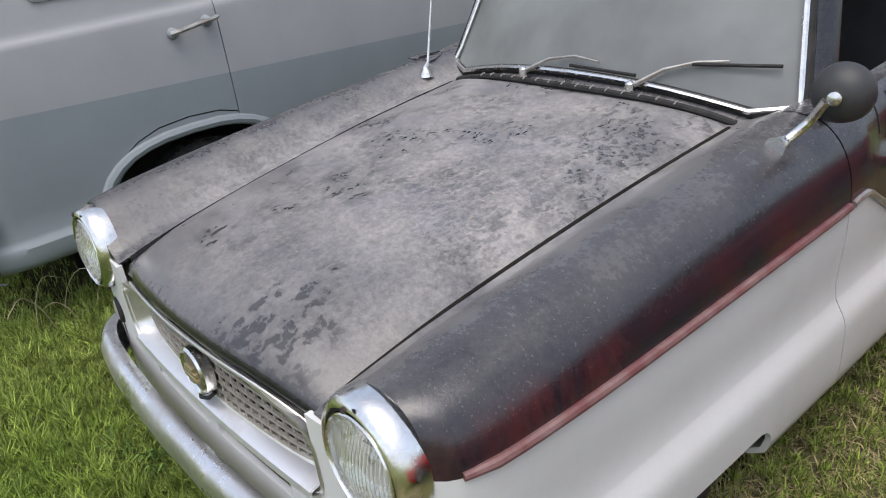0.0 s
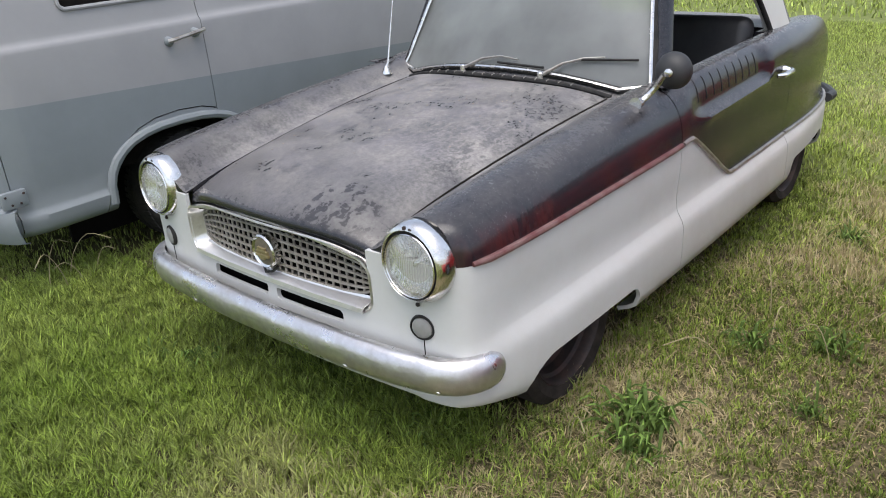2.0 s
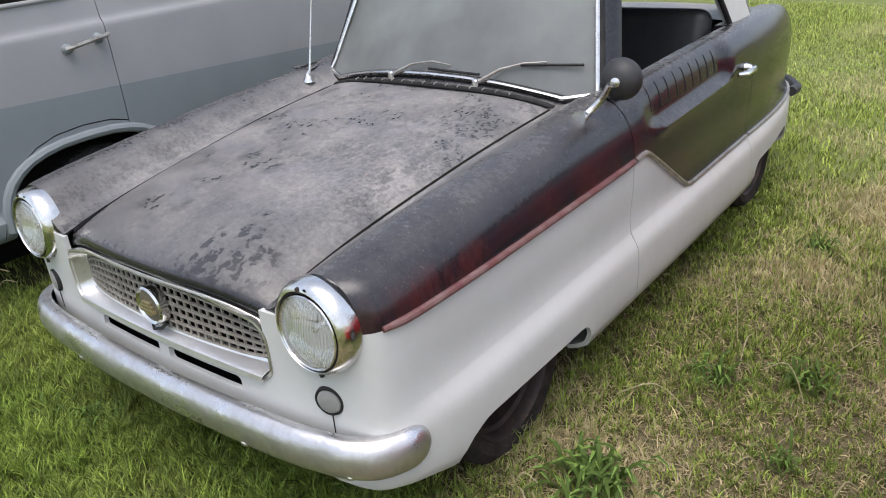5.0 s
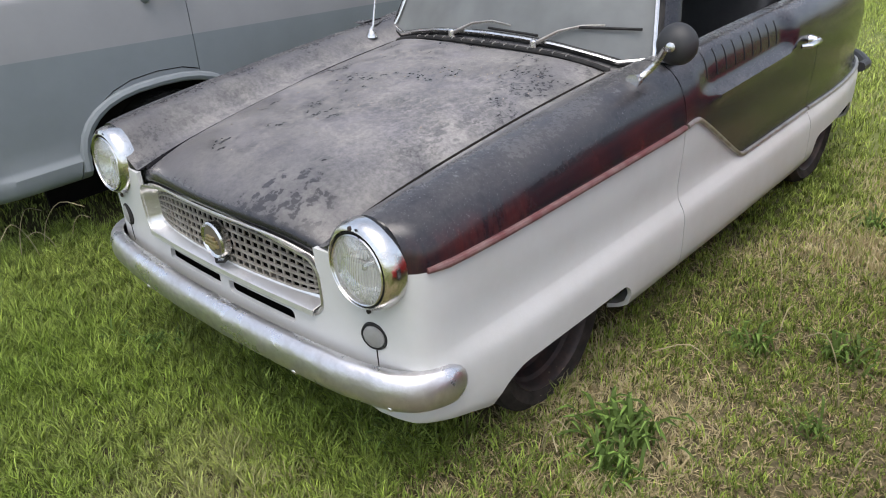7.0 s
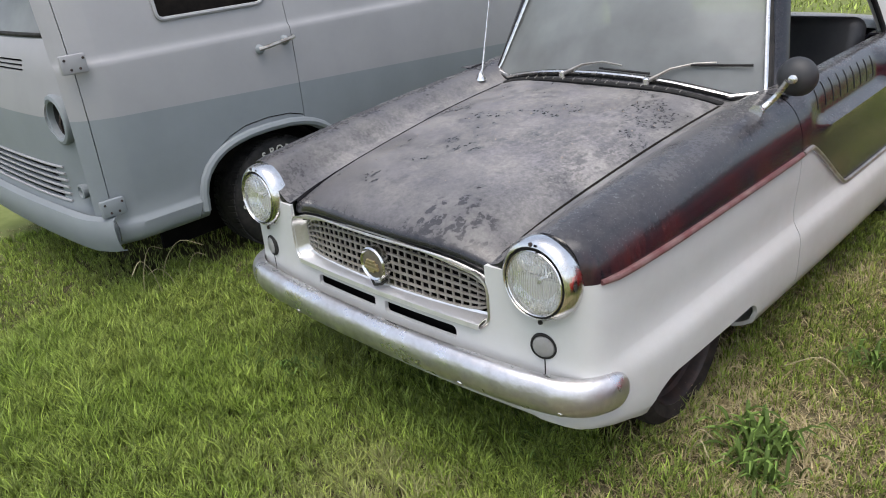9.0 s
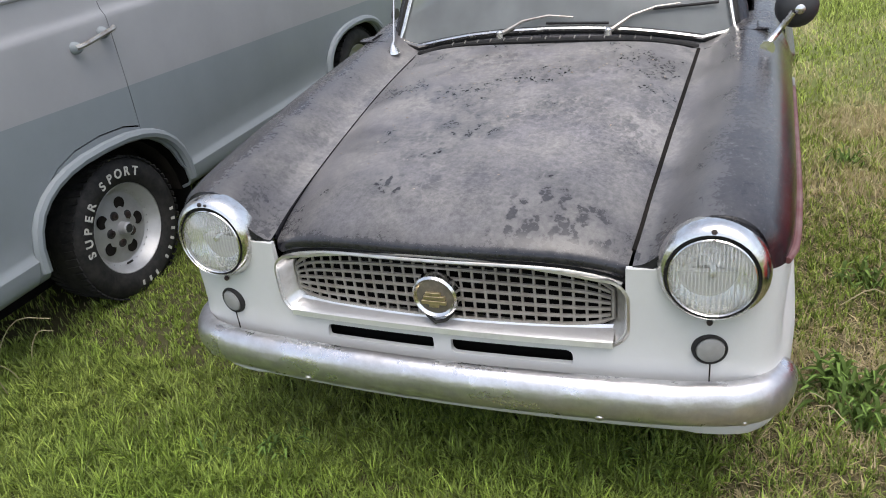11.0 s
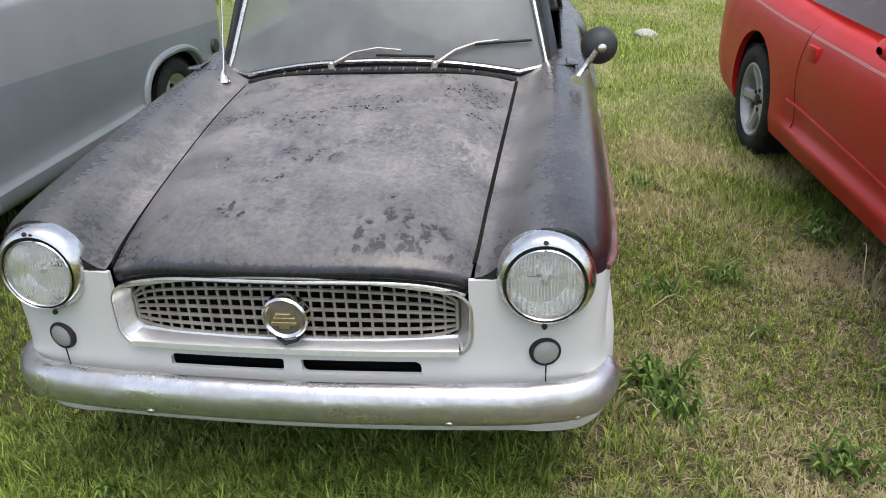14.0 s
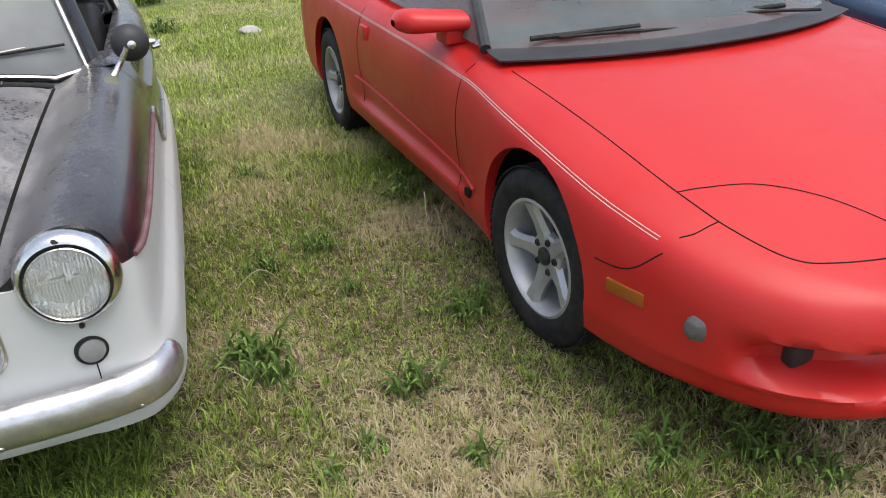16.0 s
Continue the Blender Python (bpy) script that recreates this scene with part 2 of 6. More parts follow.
def thing(name, m, label, category, group=""):
    ob = new(name)
    ob.empty_display_size = 0.1
    ob.matrix_world = m
    return tagged(ob, label, category, group)


def hang(bm, points, axis):
    """Drops points on a body: axis 'z' from above, '-x' or 'x' from that side. Returns the places where they touch."""
    tree = BVHTree.FromBMesh(bm)
    out = []
    for p in points:
        p = Vector(p)
        start, way = {"z": (Vector((p.x, p.y, 5)), Vector((0, 0, -1))), "x": (Vector((5, p.y, p.z)), Vector((-1, 0, 0))),
                      "-x": (Vector((-5, p.y, p.z)), Vector((1, 0, 0))), "y": (Vector((p.x, -5, p.z)), Vector((0, 1, 0)))}[axis]
        hit = tree.ray_cast(start, way)
        if hit[0] is not None:
            out.append(hit[0])
    return out


def fine(points, n):
    """A smooth line through points, in n steps a stretch (Catmull-Rom)."""
    p = [Vector(q) for q in points]
    p = [2 * p[0] - p[1], *p, 2 * p[-1] - p[-2]]
    out = []
    for i in range(1, len(p) - 2):
        for k in range(n):
            s = k / n
            out.append(0.5 * (2 * p[i] + (p[i + 1] - p[i - 1]) * s + (2 * p[i - 1] - 5 * p[i] + 4 * p[i + 1] - p[i + 2]) * s * s
                              + (3 * p[i] - p[i - 1] - 3 * p[i + 1] + p[i + 2]) * s**3))
    out.append(p[-2])
    return out


def mirrored(bm):
    """bm as its own mirror image across x = 0."""
    bm.transform(Matrix.Diagonal((-1, 1, 1, 1)))
    bmesh.ops.reverse_faces(bm, faces=bm.faces)
    return bm


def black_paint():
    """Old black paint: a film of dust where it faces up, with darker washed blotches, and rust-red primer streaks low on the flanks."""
    m = bpy.data.materials.new("dusty_black_paint")
    m.use_nodes = True
    n, l = m.node_tree.nodes, m.node_tree.links
    p = n["Principled BSDF"]
    co = n.new("ShaderNodeTexCoord").outputs["Object"]

    def noise_tex(scale, detail=6, rough=0.6, vec=co):
        t = n.new("ShaderNodeTexNoise")
        t.inputs["Scale"].default_value, t.inputs["Detail"].default_value, t.inputs["Roughness"].default_value = scale, detail, rough
        l.new(vec, t.inputs["Vector"])
        return t.outputs[0]

    def span(v, a, b, c=0.0, d=1.0):
        t = n.new("ShaderNodeMapRange")
        for i, q in enumerate((a, b, c, d)):
            t.inputs[i + 1].default_value = q
        l.new(v, t.inputs[0])
        return t.outputs[0]

    def calc(op, a, b):
        t = n.new("ShaderNodeMath")
        t.operation = op
        for i, q in enumerate((a, b)):
            if isinstance(q, (int, float)):
                t.inputs[i].default_value = q
            else:
                l.new(q, t.inputs[i])
        return t.outputs[0]

    def blend(f, a, b):
        t = n.new("ShaderNodeMix")
        t.data_type = "RGBA"
        l.new(f, t.inputs[0])
        for i, q in ((6, a), (7, b)):
            if isinstance(q, tuple):
                t.inputs[i].default_value = (*q, 1)
            else:
                l.new(q, t.inputs[i])
        return t.outputs[2]

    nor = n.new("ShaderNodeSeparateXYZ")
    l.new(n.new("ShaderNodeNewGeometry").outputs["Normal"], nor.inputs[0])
    pos = n.new("ShaderNodeSeparateXYZ")
    l.new(co, pos.inputs[0])
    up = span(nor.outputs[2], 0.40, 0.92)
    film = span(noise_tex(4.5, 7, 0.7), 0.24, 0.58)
    speck = span(noise_tex(75, 8, 0.8), 0.40, 0.62)
    warp = n.new("ShaderNodeMix")
    warp.data_type = "VECTOR"
    warp.inputs[0].default_value = 0.06
    l.new(co, warp.inputs[4])
    wz = n.new("ShaderNodeTexNoise")
    wz.inputs["Scale"].default_value, wz.inputs["Detail"].default_value = 30.0, 4
    l.new(co, wz.inputs["Vector"])
    l.new(wz.outputs["Color"], warp.inputs[5])

    def marks(size, turn, wide):
        """Leaf-shaped clean spots in the dust."""
        mp = n.new("ShaderNodeMapping")
        mp.inputs["Scale"].default_value, mp.inputs["Rotation"].default_value = (size, size * wide, size), (0, 0, turn)
        l.new(warp.outputs[1], mp.inputs["Vector"])
        vo = n.new("ShaderNodeTexVoronoi")
        vo.inputs["Scale"].default_value = 1.0
        l.new(mp.outputs[0], vo.inputs["Vector"])
        return span(vo.outputs["Distance"], 0.42, 0.26)

    near = calc("MULTIPLY", span(noise_tex(3.4, 2), 0.46, 0.56), span(pos.outputs[1], 0.85, 0.25, 0.25, 1.0))
    blotch = calc("MULTIPLY", calc("MAXIMUM", marks(34, 0.5, 0.55), marks(23, -0.4, 0.6)), near)
    small = calc("MULTIPLY", calc("MAXIMUM", marks(58, 1.1, 0.45), marks(47, 0.1, 0.5)), calc("MULTIPLY", span(noise_tex(5.5, 2), 0.44, 0.54), span(pos.outputs[1], 0.35, 0.75, 0.15, 0.62)))
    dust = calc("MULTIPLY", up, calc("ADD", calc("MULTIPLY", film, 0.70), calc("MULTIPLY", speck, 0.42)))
    wing = n.new("ShaderNodeMath")
    wing.operation = "ABSOLUTE"
    l.new(pos.outputs[0], wing.inputs[0])
    blotch = calc("MAXIMUM", calc("MULTIPLY", blotch, span(wing.outputs[0], 0.40, 0.56, 0.7, 0.2)), calc("MULTIPLY", small, span(wing.outputs[0], 0.46, 0.52, 1.0, 0.35)))
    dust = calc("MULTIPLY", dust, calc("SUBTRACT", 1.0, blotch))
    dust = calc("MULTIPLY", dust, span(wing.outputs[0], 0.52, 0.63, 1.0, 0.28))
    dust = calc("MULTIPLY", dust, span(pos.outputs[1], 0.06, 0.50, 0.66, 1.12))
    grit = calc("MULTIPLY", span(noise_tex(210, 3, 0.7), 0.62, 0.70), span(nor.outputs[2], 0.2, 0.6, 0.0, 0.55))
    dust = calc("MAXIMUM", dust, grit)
    # streaks of red primer, running down the flank
    run = n.new("ShaderNodeMapping")
    run.inputs["Scale"].default_value = (14, 14, 1.6)
    l.new(co, run.inputs["Vector"])
    streak = span(noise_tex(1.0, 6, 0.7, run.outputs[0]), 0.40, 0.62)
    side = n.new("ShaderNodeMath")
    side.operation = "ABSOLUTE"
    l.new(pos.outputs[0], side.inputs[0])
    low = calc("MULTIPLY", calc("MULTIPLY", span(pos.outputs[2], 0.82, 0.73), span(side.outputs[0], 0.66, 0.70)), span(pos.outputs[1], 1.75, 1.2))
    patch = span(noise_tex(2.6, 3), 0.32, 0.55)
    red = calc("MULTIPLY", calc("MULTIPLY", streak, calc("MULTIPLY", low, span(nor.outputs[2], 0.75, 0.45))), calc("MULTIPLY", patch, 0.6))
    base = blend(span(noise_tex(60, 5), 0.4, 0.7, 0, 0.5), (0.011, 0.011, 0.015), (0.030, 0.028, 0.030))
    base = blend(red, base, (0.10, 0.020, 0.017))
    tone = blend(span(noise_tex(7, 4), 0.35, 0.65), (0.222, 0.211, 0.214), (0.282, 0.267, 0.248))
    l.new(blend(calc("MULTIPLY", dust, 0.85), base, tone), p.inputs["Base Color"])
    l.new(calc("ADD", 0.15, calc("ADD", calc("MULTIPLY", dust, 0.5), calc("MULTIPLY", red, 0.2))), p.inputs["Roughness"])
    b = n.new("ShaderNodeBump")
    b.inputs["Strength"].default_value, b.inputs["Distance"].default_value = 0.12, 0.004
    l.new(noise_tex(160, 4), b.inputs["Height"])
    l.new(b.outputs[0], p.inputs["Normal"])
    return m


def fluted_glass():
    """Clear lamp glass with upright flutes."""
    m = glass_mat("fluted_lamp_glass", (0.93, 0.94, 0.92), 0.05, (0.85, 0.85, 0.82), 0.06)
    n, l = m.node_tree.nodes, m.node_tree.links
    w = n.new("ShaderNodeTexWave")
    w.inputs["Scale"].default_value, w.inputs["Distortion"].default_value = 44.0, 1.2
    w.bands_direction = "X"
    l.new(n.new("ShaderNodeTexCoord").outputs["Object"], w.inputs["Vector"])
    b = n.new("ShaderNodeBump")
    b.inputs["Strength"].default_value, b.inputs["Distance"].default_value = 0.8, 0.003
    l.new(w.outputs["Fac"], b.inputs["Height"])
    two = [nd for nd in n if nd.bl_idname == "ShaderNodeMixShader"][-1]
    # pale stripes in the film paint the bright lines of the flutes
    line = n.new("ShaderNodeMapRange")
    line.inputs[1].default_value, line.inputs[2].default_value, line.inputs[3].default_value, line.inputs[4].default_value = 0.35, 0.95, 0.04, 0.24
    l.new(w.outputs["Fac"], line.inputs[0])
    l.new(line.outputs[0], two.inputs[0])
    for nd in n:
        if nd.bl_idname in ("ShaderNodeBsdfGlossy", "ShaderNodeBsdfDiffuse", "ShaderNodeFresnel"):
            l.new(b.outputs[0], nd.inputs["Normal"])
    return m


def add_flutes(m):
    n, l = m.node_tree.nodes, m.node_tree.links
    w = n.new("ShaderNodeTexWave")
    w.inputs["Scale"].default_value, w.inputs["Distortion"].default_value, w.bands_direction = 28.0, 0.6, "X"
    l.new(n.new("ShaderNodeTexCoord").outputs["Object"], w.inputs["Vector"])
    b = n.new("ShaderNodeBump")
    b.inputs["Strength"].default_value, b.inputs["Distance"].default_value = 0.5, 0.003
    l.new(w.outputs["Fac"], b.inputs["Height"])
    l.new(b.outputs[0], n["Principled BSDF"].inputs["Normal"])


add_flutes(M_REFLECT)
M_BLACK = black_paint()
M_LENS = fluted_glass()


def grass_mat(name, greens, straw, blade):
    """Grass: green to straw by patches over the ground and from blade to blade."""
    m = bpy.data.materials.new(name)
    m.use_nodes = True
    n, l = m.node_tree.nodes, m.node_tree.links
    p = n["Principled BSDF"]
    co = n.new("ShaderNodeTexCoord").outputs["Object"]

    def patch(scale, lo, hi, detail=4):
        t = n.new("ShaderNodeTexNoise")
        t.inputs["Scale"].default_value, t.inputs["Detail"].default_value = scale, detail
        l.new(co, t.inputs["Vector"])
        r = n.new("ShaderNodeMapRange")
        r.inputs[1].default_value, r.inputs[2].default_value = lo, hi
        l.new(t.outputs[0], r.inputs[0])
        return r.outputs[0]

    def blend(f, a, b):
        t = n.new("ShaderNodeMix")
        t.data_type = "RGBA"
        l.new(f, t.inputs[0])
        for i, q in ((6, a), (7, b)):
            if isinstance(q, tuple):
                t.inputs[i].default_value = (*q, 1)
            else:
                l.new(q, t.inputs[i])
        return t.outputs[2]

    green = blend(patch(1.7, 0.35, 0.65), greens[0], greens[1])
    if blade:
        rnd = n.new("ShaderNodeNewGeometry").outputs["Random Per Island"]
        green = blend(rnd, green, greens[2])
        r = n.new("ShaderNodeMath")
        r.operation = "MULTIPLY_ADD"
        l.new(rnd, r.inputs[0])
        r.inputs[1].default_value = 0.9
        l.new(patch(1.1, 0.42, 0.62), r.inputs[2])
        s = n.new("ShaderNodeMapRange")
        s.inputs[1].default_value, s.inputs[2].default_value = 0.95, 1.25
        l.new(r.outputs[0], s.inputs[0])
        where = n.new("ShaderNodeSeparateXYZ")
        l.new(co, where.inputs[0])
        side = n.new("ShaderNodeMapRange")
        side.inputs[1].default_value, side.inputs[2].default_value, side.inputs[3].default_value, side.inputs[4].default_value = -0.1, 0.9, 0.06, 1.0
        l.new(where.outputs[0], side.inputs[0])
        d = n.new("ShaderNodeMath")
        d.operation = "MULTIPLY"
        l.new(s.outputs[0], d.inputs[0])
        l.new(side.outputs[0], d.inputs[1])
        dry = d.outputs[0]
        vary = n.new("ShaderNodeHueSaturation")
        lum = n.new("ShaderNodeMapRange")
        wh = n.new("ShaderNodeTexWhiteNoise")
        wh.noise_dimensions = "1D"
        l.new(rnd, wh.inputs["W"])
        lum.inputs[3].default_value, lum.inputs[4].default_value = 0.34, 1.80
        l.new(wh.outputs["Value"], lum.inputs[0])
        l.new(lum.outputs[0], vary.inputs["Value"])
        l.new(green, vary.inputs["Color"])
        green = vary.outputs[0]
    else:
        where = n.new("ShaderNodeSeparateXYZ")
        l.new(co, where.inputs[0])
        side = n.new("ShaderNodeMapRange")
        side.inputs[1].default_value, side.inputs[2].default_value, side.inputs[3].default_value, side.inputs[4].default_value = 0.2, 1.1, 0.12, 1.0
        l.new(where.outputs[0], side.inputs[0])
        d = n.new("ShaderNodeMath")
        d.operation = "MULTIPLY"
        l.new(patch(70, 0.36, 0.62, 10), d.inputs[0])
        l.new(side.outputs[0], d.inputs[1])
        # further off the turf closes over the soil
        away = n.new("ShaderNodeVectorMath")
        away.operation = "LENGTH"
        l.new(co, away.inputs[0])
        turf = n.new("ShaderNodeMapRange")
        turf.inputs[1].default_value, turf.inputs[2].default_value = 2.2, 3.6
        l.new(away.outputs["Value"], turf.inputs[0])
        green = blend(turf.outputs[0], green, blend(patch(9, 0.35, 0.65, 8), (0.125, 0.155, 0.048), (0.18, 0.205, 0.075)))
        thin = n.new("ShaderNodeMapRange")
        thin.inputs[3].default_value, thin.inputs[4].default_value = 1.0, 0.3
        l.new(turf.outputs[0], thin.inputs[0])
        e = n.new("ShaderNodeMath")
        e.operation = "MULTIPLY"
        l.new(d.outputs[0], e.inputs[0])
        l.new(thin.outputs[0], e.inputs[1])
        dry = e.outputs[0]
    l.new(blend(dry, green, straw), p.inputs["Base Color"])
    p.inputs["Roughness"].default_value = 0.55 if blade else 0.95
    p.inputs["Specular IOR Level"].default_value = 0.16 if blade else 0.05
    if blade:
        tr = n.new("ShaderNodeBsdfTranslucent")
        l.new(blend(dry, green, straw), tr.inputs[0])
        mx = n.new("ShaderNodeMixShader")
        mx.inputs[0].default_value = 0.3
        l.new(p.outputs[0], mx.inputs[1])
        l.new(tr.outputs[0], mx.inputs[2])
        l.new(mx.outputs[0], n["Material Output"].inputs[0])
    return m


M_GRASS = grass_mat("grass_blades", ((0.245, 0.345, 0.054), (0.335, 0.405, 0.090), (0.150, 0.195, 0.052)), (0.58, 0.49, 0.30), True)
# grass colours lightened for the distance, where shaded gaps hardly show
M_GRASS_FAR = grass_mat("lightened_far_grass_blades", ((0.38, 0.46, 0.105), (0.46, 0.51, 0.155), (0.26, 0.315, 0.085)), (0.60, 0.54, 0.31), True)
M_SOIL = grass_mat("thatch_and_soil", ((0.050, 0.050, 0.023), (0.064, 0.060, 0.031)), (0.165, 0.135, 0.080), False)
M_WEED = grass_mat("weed_leaves", ((0.185, 0.285, 0.060), (0.215, 0.315, 0.075), (0.11, 0.185, 0.042)), (0.17, 0.24, 0.06), True)
M_THATCH = grass_mat("dry_thatch", ((0.38, 0.315, 0.175), (0.45, 0.37, 0.22), (0.22, 0.185, 0.095)), (0.52, 0.44, 0.28), True)
M_STRAW = mat("dry_straw", (0.36, 0.31, 0.18), 0.7, second=(0.25, 0.2, 0.11), scale=30)


# ---- ground ----
def ground_z(x, y):
    """The ground's gentle unevenness; x and y are numbers or arrays."""
    near = np.clip((40 - np.abs(x) - np.abs(y)) / 10, 0, 1)
    return near * (0.008 * np.sin(1.7 * x + 0.5) * np.sin(1.3 * y + 1.1) + 0.004 * np.sin(3.1 * x + 1.7 * y) - 0.004)


def spaced(near, far, step, grow):
    out, v, s = [], 0.0, step
    while v < near:
        out.append(v)
        v += s
    while v < far:
        out.append(v)
        s *= grow
        v += s
    return out + [far]


half = spaced(6, 900, 0.25, 1.35)
axis = [-v for v in half[:0:-1]] + half
bm = grid([[(x, y, float(ground_z(x, y))) for x in axis] for y in axis])
facing(bm, (0, 0, 1))
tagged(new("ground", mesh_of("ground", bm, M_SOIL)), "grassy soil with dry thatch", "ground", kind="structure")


def blades(name, count, box, high, wide, seed, label, keep=None, material=None, sprawl=1.0):
    """Many single blades of grass, each bent to its own side, as one mesh."""
    rng = np.random.default_rng(seed)
    x = rng.uniform(box[0], box[1], count)
    y = rng.uniform(box[2], box[3], count)
    if keep is not None:
        ok = keep(x, y, rng)
        x, y = x[ok], y[ok]
    # bare gaps between the tufts
    gx, gy = np.floor(x / 0.034), np.floor(y / 0.034)
    gap = np.sin(gx * 91.7 + gy * 47.3) * 24634.6345
    ok = (gap - np.floor(gap) > 0.15) | (rng.uniform(0, 1, len(x)) < (0.25 if sprawl < 2 else 1.0))
    x, y = x[ok], y[ok]
    k = len(x)
    # tufts: pull the blades towards common roots
    cx, cy = np.round(x / 0.05) * 0.05, np.round(y / 0.05) * 0.05
    hsh = np.sin(cx * 127.1 + cy * 311.7) * 43758.5453
    hsh2 = np.sin(cx * 269.5 + cy * 183.3) * 43758.5453
    f1, f2 = hsh - np.floor(hsh), hsh2 - np.floor(hsh2)
    pull = rng.uniform(0, 0.6, k)
    x, y = x + (cx + (f1 - 0.5) * 0.10 - x) * pull, y + (cy + (f2 - 0.5) * 0.10 - y) * pull
    h = rng.uniform(high[0], high[1], k) * (0.65 + 0.7 * f1) * (0.75 + 0.35 * np.sin(x * 2.3 + 1.0) * np.sin(y * 1.9))
    w = rng.uniform(wide[0], wide[1], k)
    a = rng.uniform(0, math.tau, k)
    lean = rng.uniform(0.1, 1.0, k) * h * sprawl
    la = a + rng.normal(0, 0.7, k) + math.pi / 2
    dx, dy = np.cos(a) * w / 2, np.sin(a) * w / 2
    lx, ly = np.cos(la) * lean, np.sin(la) * lean
    gz = ground_z(x, y)
    z0 = gz - 0.004
    v = np.empty((k, 5, 3))
    v[:, 0] = np.stack([x - dx, y - dy, z0], 1)
    v[:, 1] = np.stack([x + dx, y + dy, z0], 1)
    v[:, 2] = np.stack([x + dx * 0.8 + lx * 0.35, y + dy * 0.8 + ly * 0.35, gz + h * 0.6], 1)
    v[:, 3] = np.stack([x - dx * 0.8 + lx * 0.35, y - dy * 0.8 + ly * 0.35, gz + h * 0.6], 1)
    v[:, 4] = np.stack([x + lx, y + ly, gz + h * 0.95], 1)
    me = bpy.data.meshes.new(name)
    me.vertices.add(k * 5)
    me.vertices.foreach_set("co", v.ravel())
    base = np.arange(k)[:, None] * 5
    loops = (base + np.array([[0, 1, 2, 3, 3, 2, 4]])).ravel()
    me.loops.add(k * 7)
    me.loops.foreach_set("vertex_index", loops)
    me.polygons.add(k * 2)
    me.polygons.foreach_set("loop_start", (np.arange(k)[:, None] * 7 + np.array([[0, 4]])).ravel())
    me.update(calc_edges=True)
    me.materials.append(material or M_GRASS)
    return tagged(new(name, me), label, "grass", kind="stuff")


def under_cars(x, y, rng):
    """Bare where the tyres stand; thin below the cars."""
    thin = ((np.abs(x) < 0.62) & (y > 0.35) & (y < 3.3)) | ((x < -1.8) & (x > -3.3) & (y > 0.1) & (y < 3.8)) | ((x > 2.1) & (x < 3.4) & (y > 0.0) & (y < 4.4))
    return ~thin | (rng.uniform(0, 1, len(x)) < 0.12)


blades("grass", 480000, (-3.2, 3.0, -0.9, 3.2), (0.020, 0.060), (0.0028, 0.0056), 3, "short mown grass, green with straw patches", under_cars)
blades("grass", 130000, (-1.9, 0.62, -1.0, 0.35), (0.045, 0.095), (0.0030, 0.0056), 4, "longer lush green grass", None)
blades("grass", 145000, (-1.2, 5.0, 2.2, 8.6), (0.03, 0.070), (0.005, 0.009), 5, "short grass further off", None, M_GRASS_FAR)
blades("grass", 45000, (-8, 12, 9.0, 22.0), (0.05, 0.12), (0.014, 0.028), 6, "meadow grass further off", None, M_GRASS_FAR)
blades("grass", 40000, (-3.5, 4.5, -2.6, -0.9), (0.03, 0.07), (0.010, 0.018), 7, "short mown grass in front of the cars", None)
blades("thatch", 85000, (0.55, 2.6, -0.9, 1.9), (0.012, 0.034), (0.0034, 0.0062), 8, "dry brown clippings lying in the grass", under_cars, M_THATCH, 3.2)
blades("thatch", 20000, (-3.4, 0.55, -1.2, 1.0), (0.008, 0.022), (0.0028, 0.005), 9, "dry brown clippings lying in the grass", under_cars, M_THATCH, 3.2)


# ---- the two-tone classic car ----
# Its nose is at y = 0, its tail at y = 3.6; x = 0 is the middle.
PLAN = [(0.05, 0.600), (0.058, 0.655), (0.075, 0.706), (0.105, 0.733), (0.16, 0.748), (0.26, 0.757), (0.45, 0.765), (0.9, 0.772),
        (1.25, 0.776), (1.7, 0.780), (2.2, 0.780), (2.6, 0.768), (2.95, 0.735), (3.25, 0.675), (3.45, 0.580), (3.55, 0.47)]
SKIRT = [(0.20, -0.060), (0.215, -0.022), (0.235, 0.008), (0.27, 0.020), (0.33, 0.023), (0.39, 0.0235), (0.415, 0.0225), (0.435, 0.0175), (0.482, -0.006),
         (0.505, -0.0105), (0.56, -0.008), (0.64, -0.001), (0.71, 0.0), (1.0, 0.0)]
SPLIT = [(0.0, 0.700), (0.3, 0.703), (1.20, 0.712), (1.26, 0.722), (1.30, 0.722), (1.33, 0.708), (1.67, 0.490), (1.70, 0.482), (1.75, 0.482), (2.3, 0.482), (2.9, 0.462), (3.55, 0.44)]
HOOD = [(0.012, 0.712, 0.666, 0.419), (0.010, 0.722, 0.677, 0.425), (0.022, 0.741, 0.695, 0.431), (0.06, 0.757, 0.707, 0.434), (0.14, 0.778, 0.727, 0.441),
        (0.30, 0.803, 0.757, 0.449), (0.60, 0.840, 0.799, 0.464), (0.90, 0.872, 0.832, 0.479), (1.19, 0.897, 0.852, 0.490), (1.6, 0.93, 0.87, 0.50)]
CROWN = [(0.06, 0.814), (0.1, 0.819), (0.3, 0.841), (0.6, 0.867), (0.9, 0.889), (1.25, 0.908), (1.7, 0.922), (2.2, 0.925), (2.7, 0.915), (3.1, 0.885), (3.4, 0.80), (3.55, 0.70)]


def half_width(y):
    return smooth_keys(PLAN, y)[0]


def split_z(y):
    return lerp_keys(SPLIT, y)[0]


def skirt_x(z):
    return smooth_keys(SKIRT, z)[0]


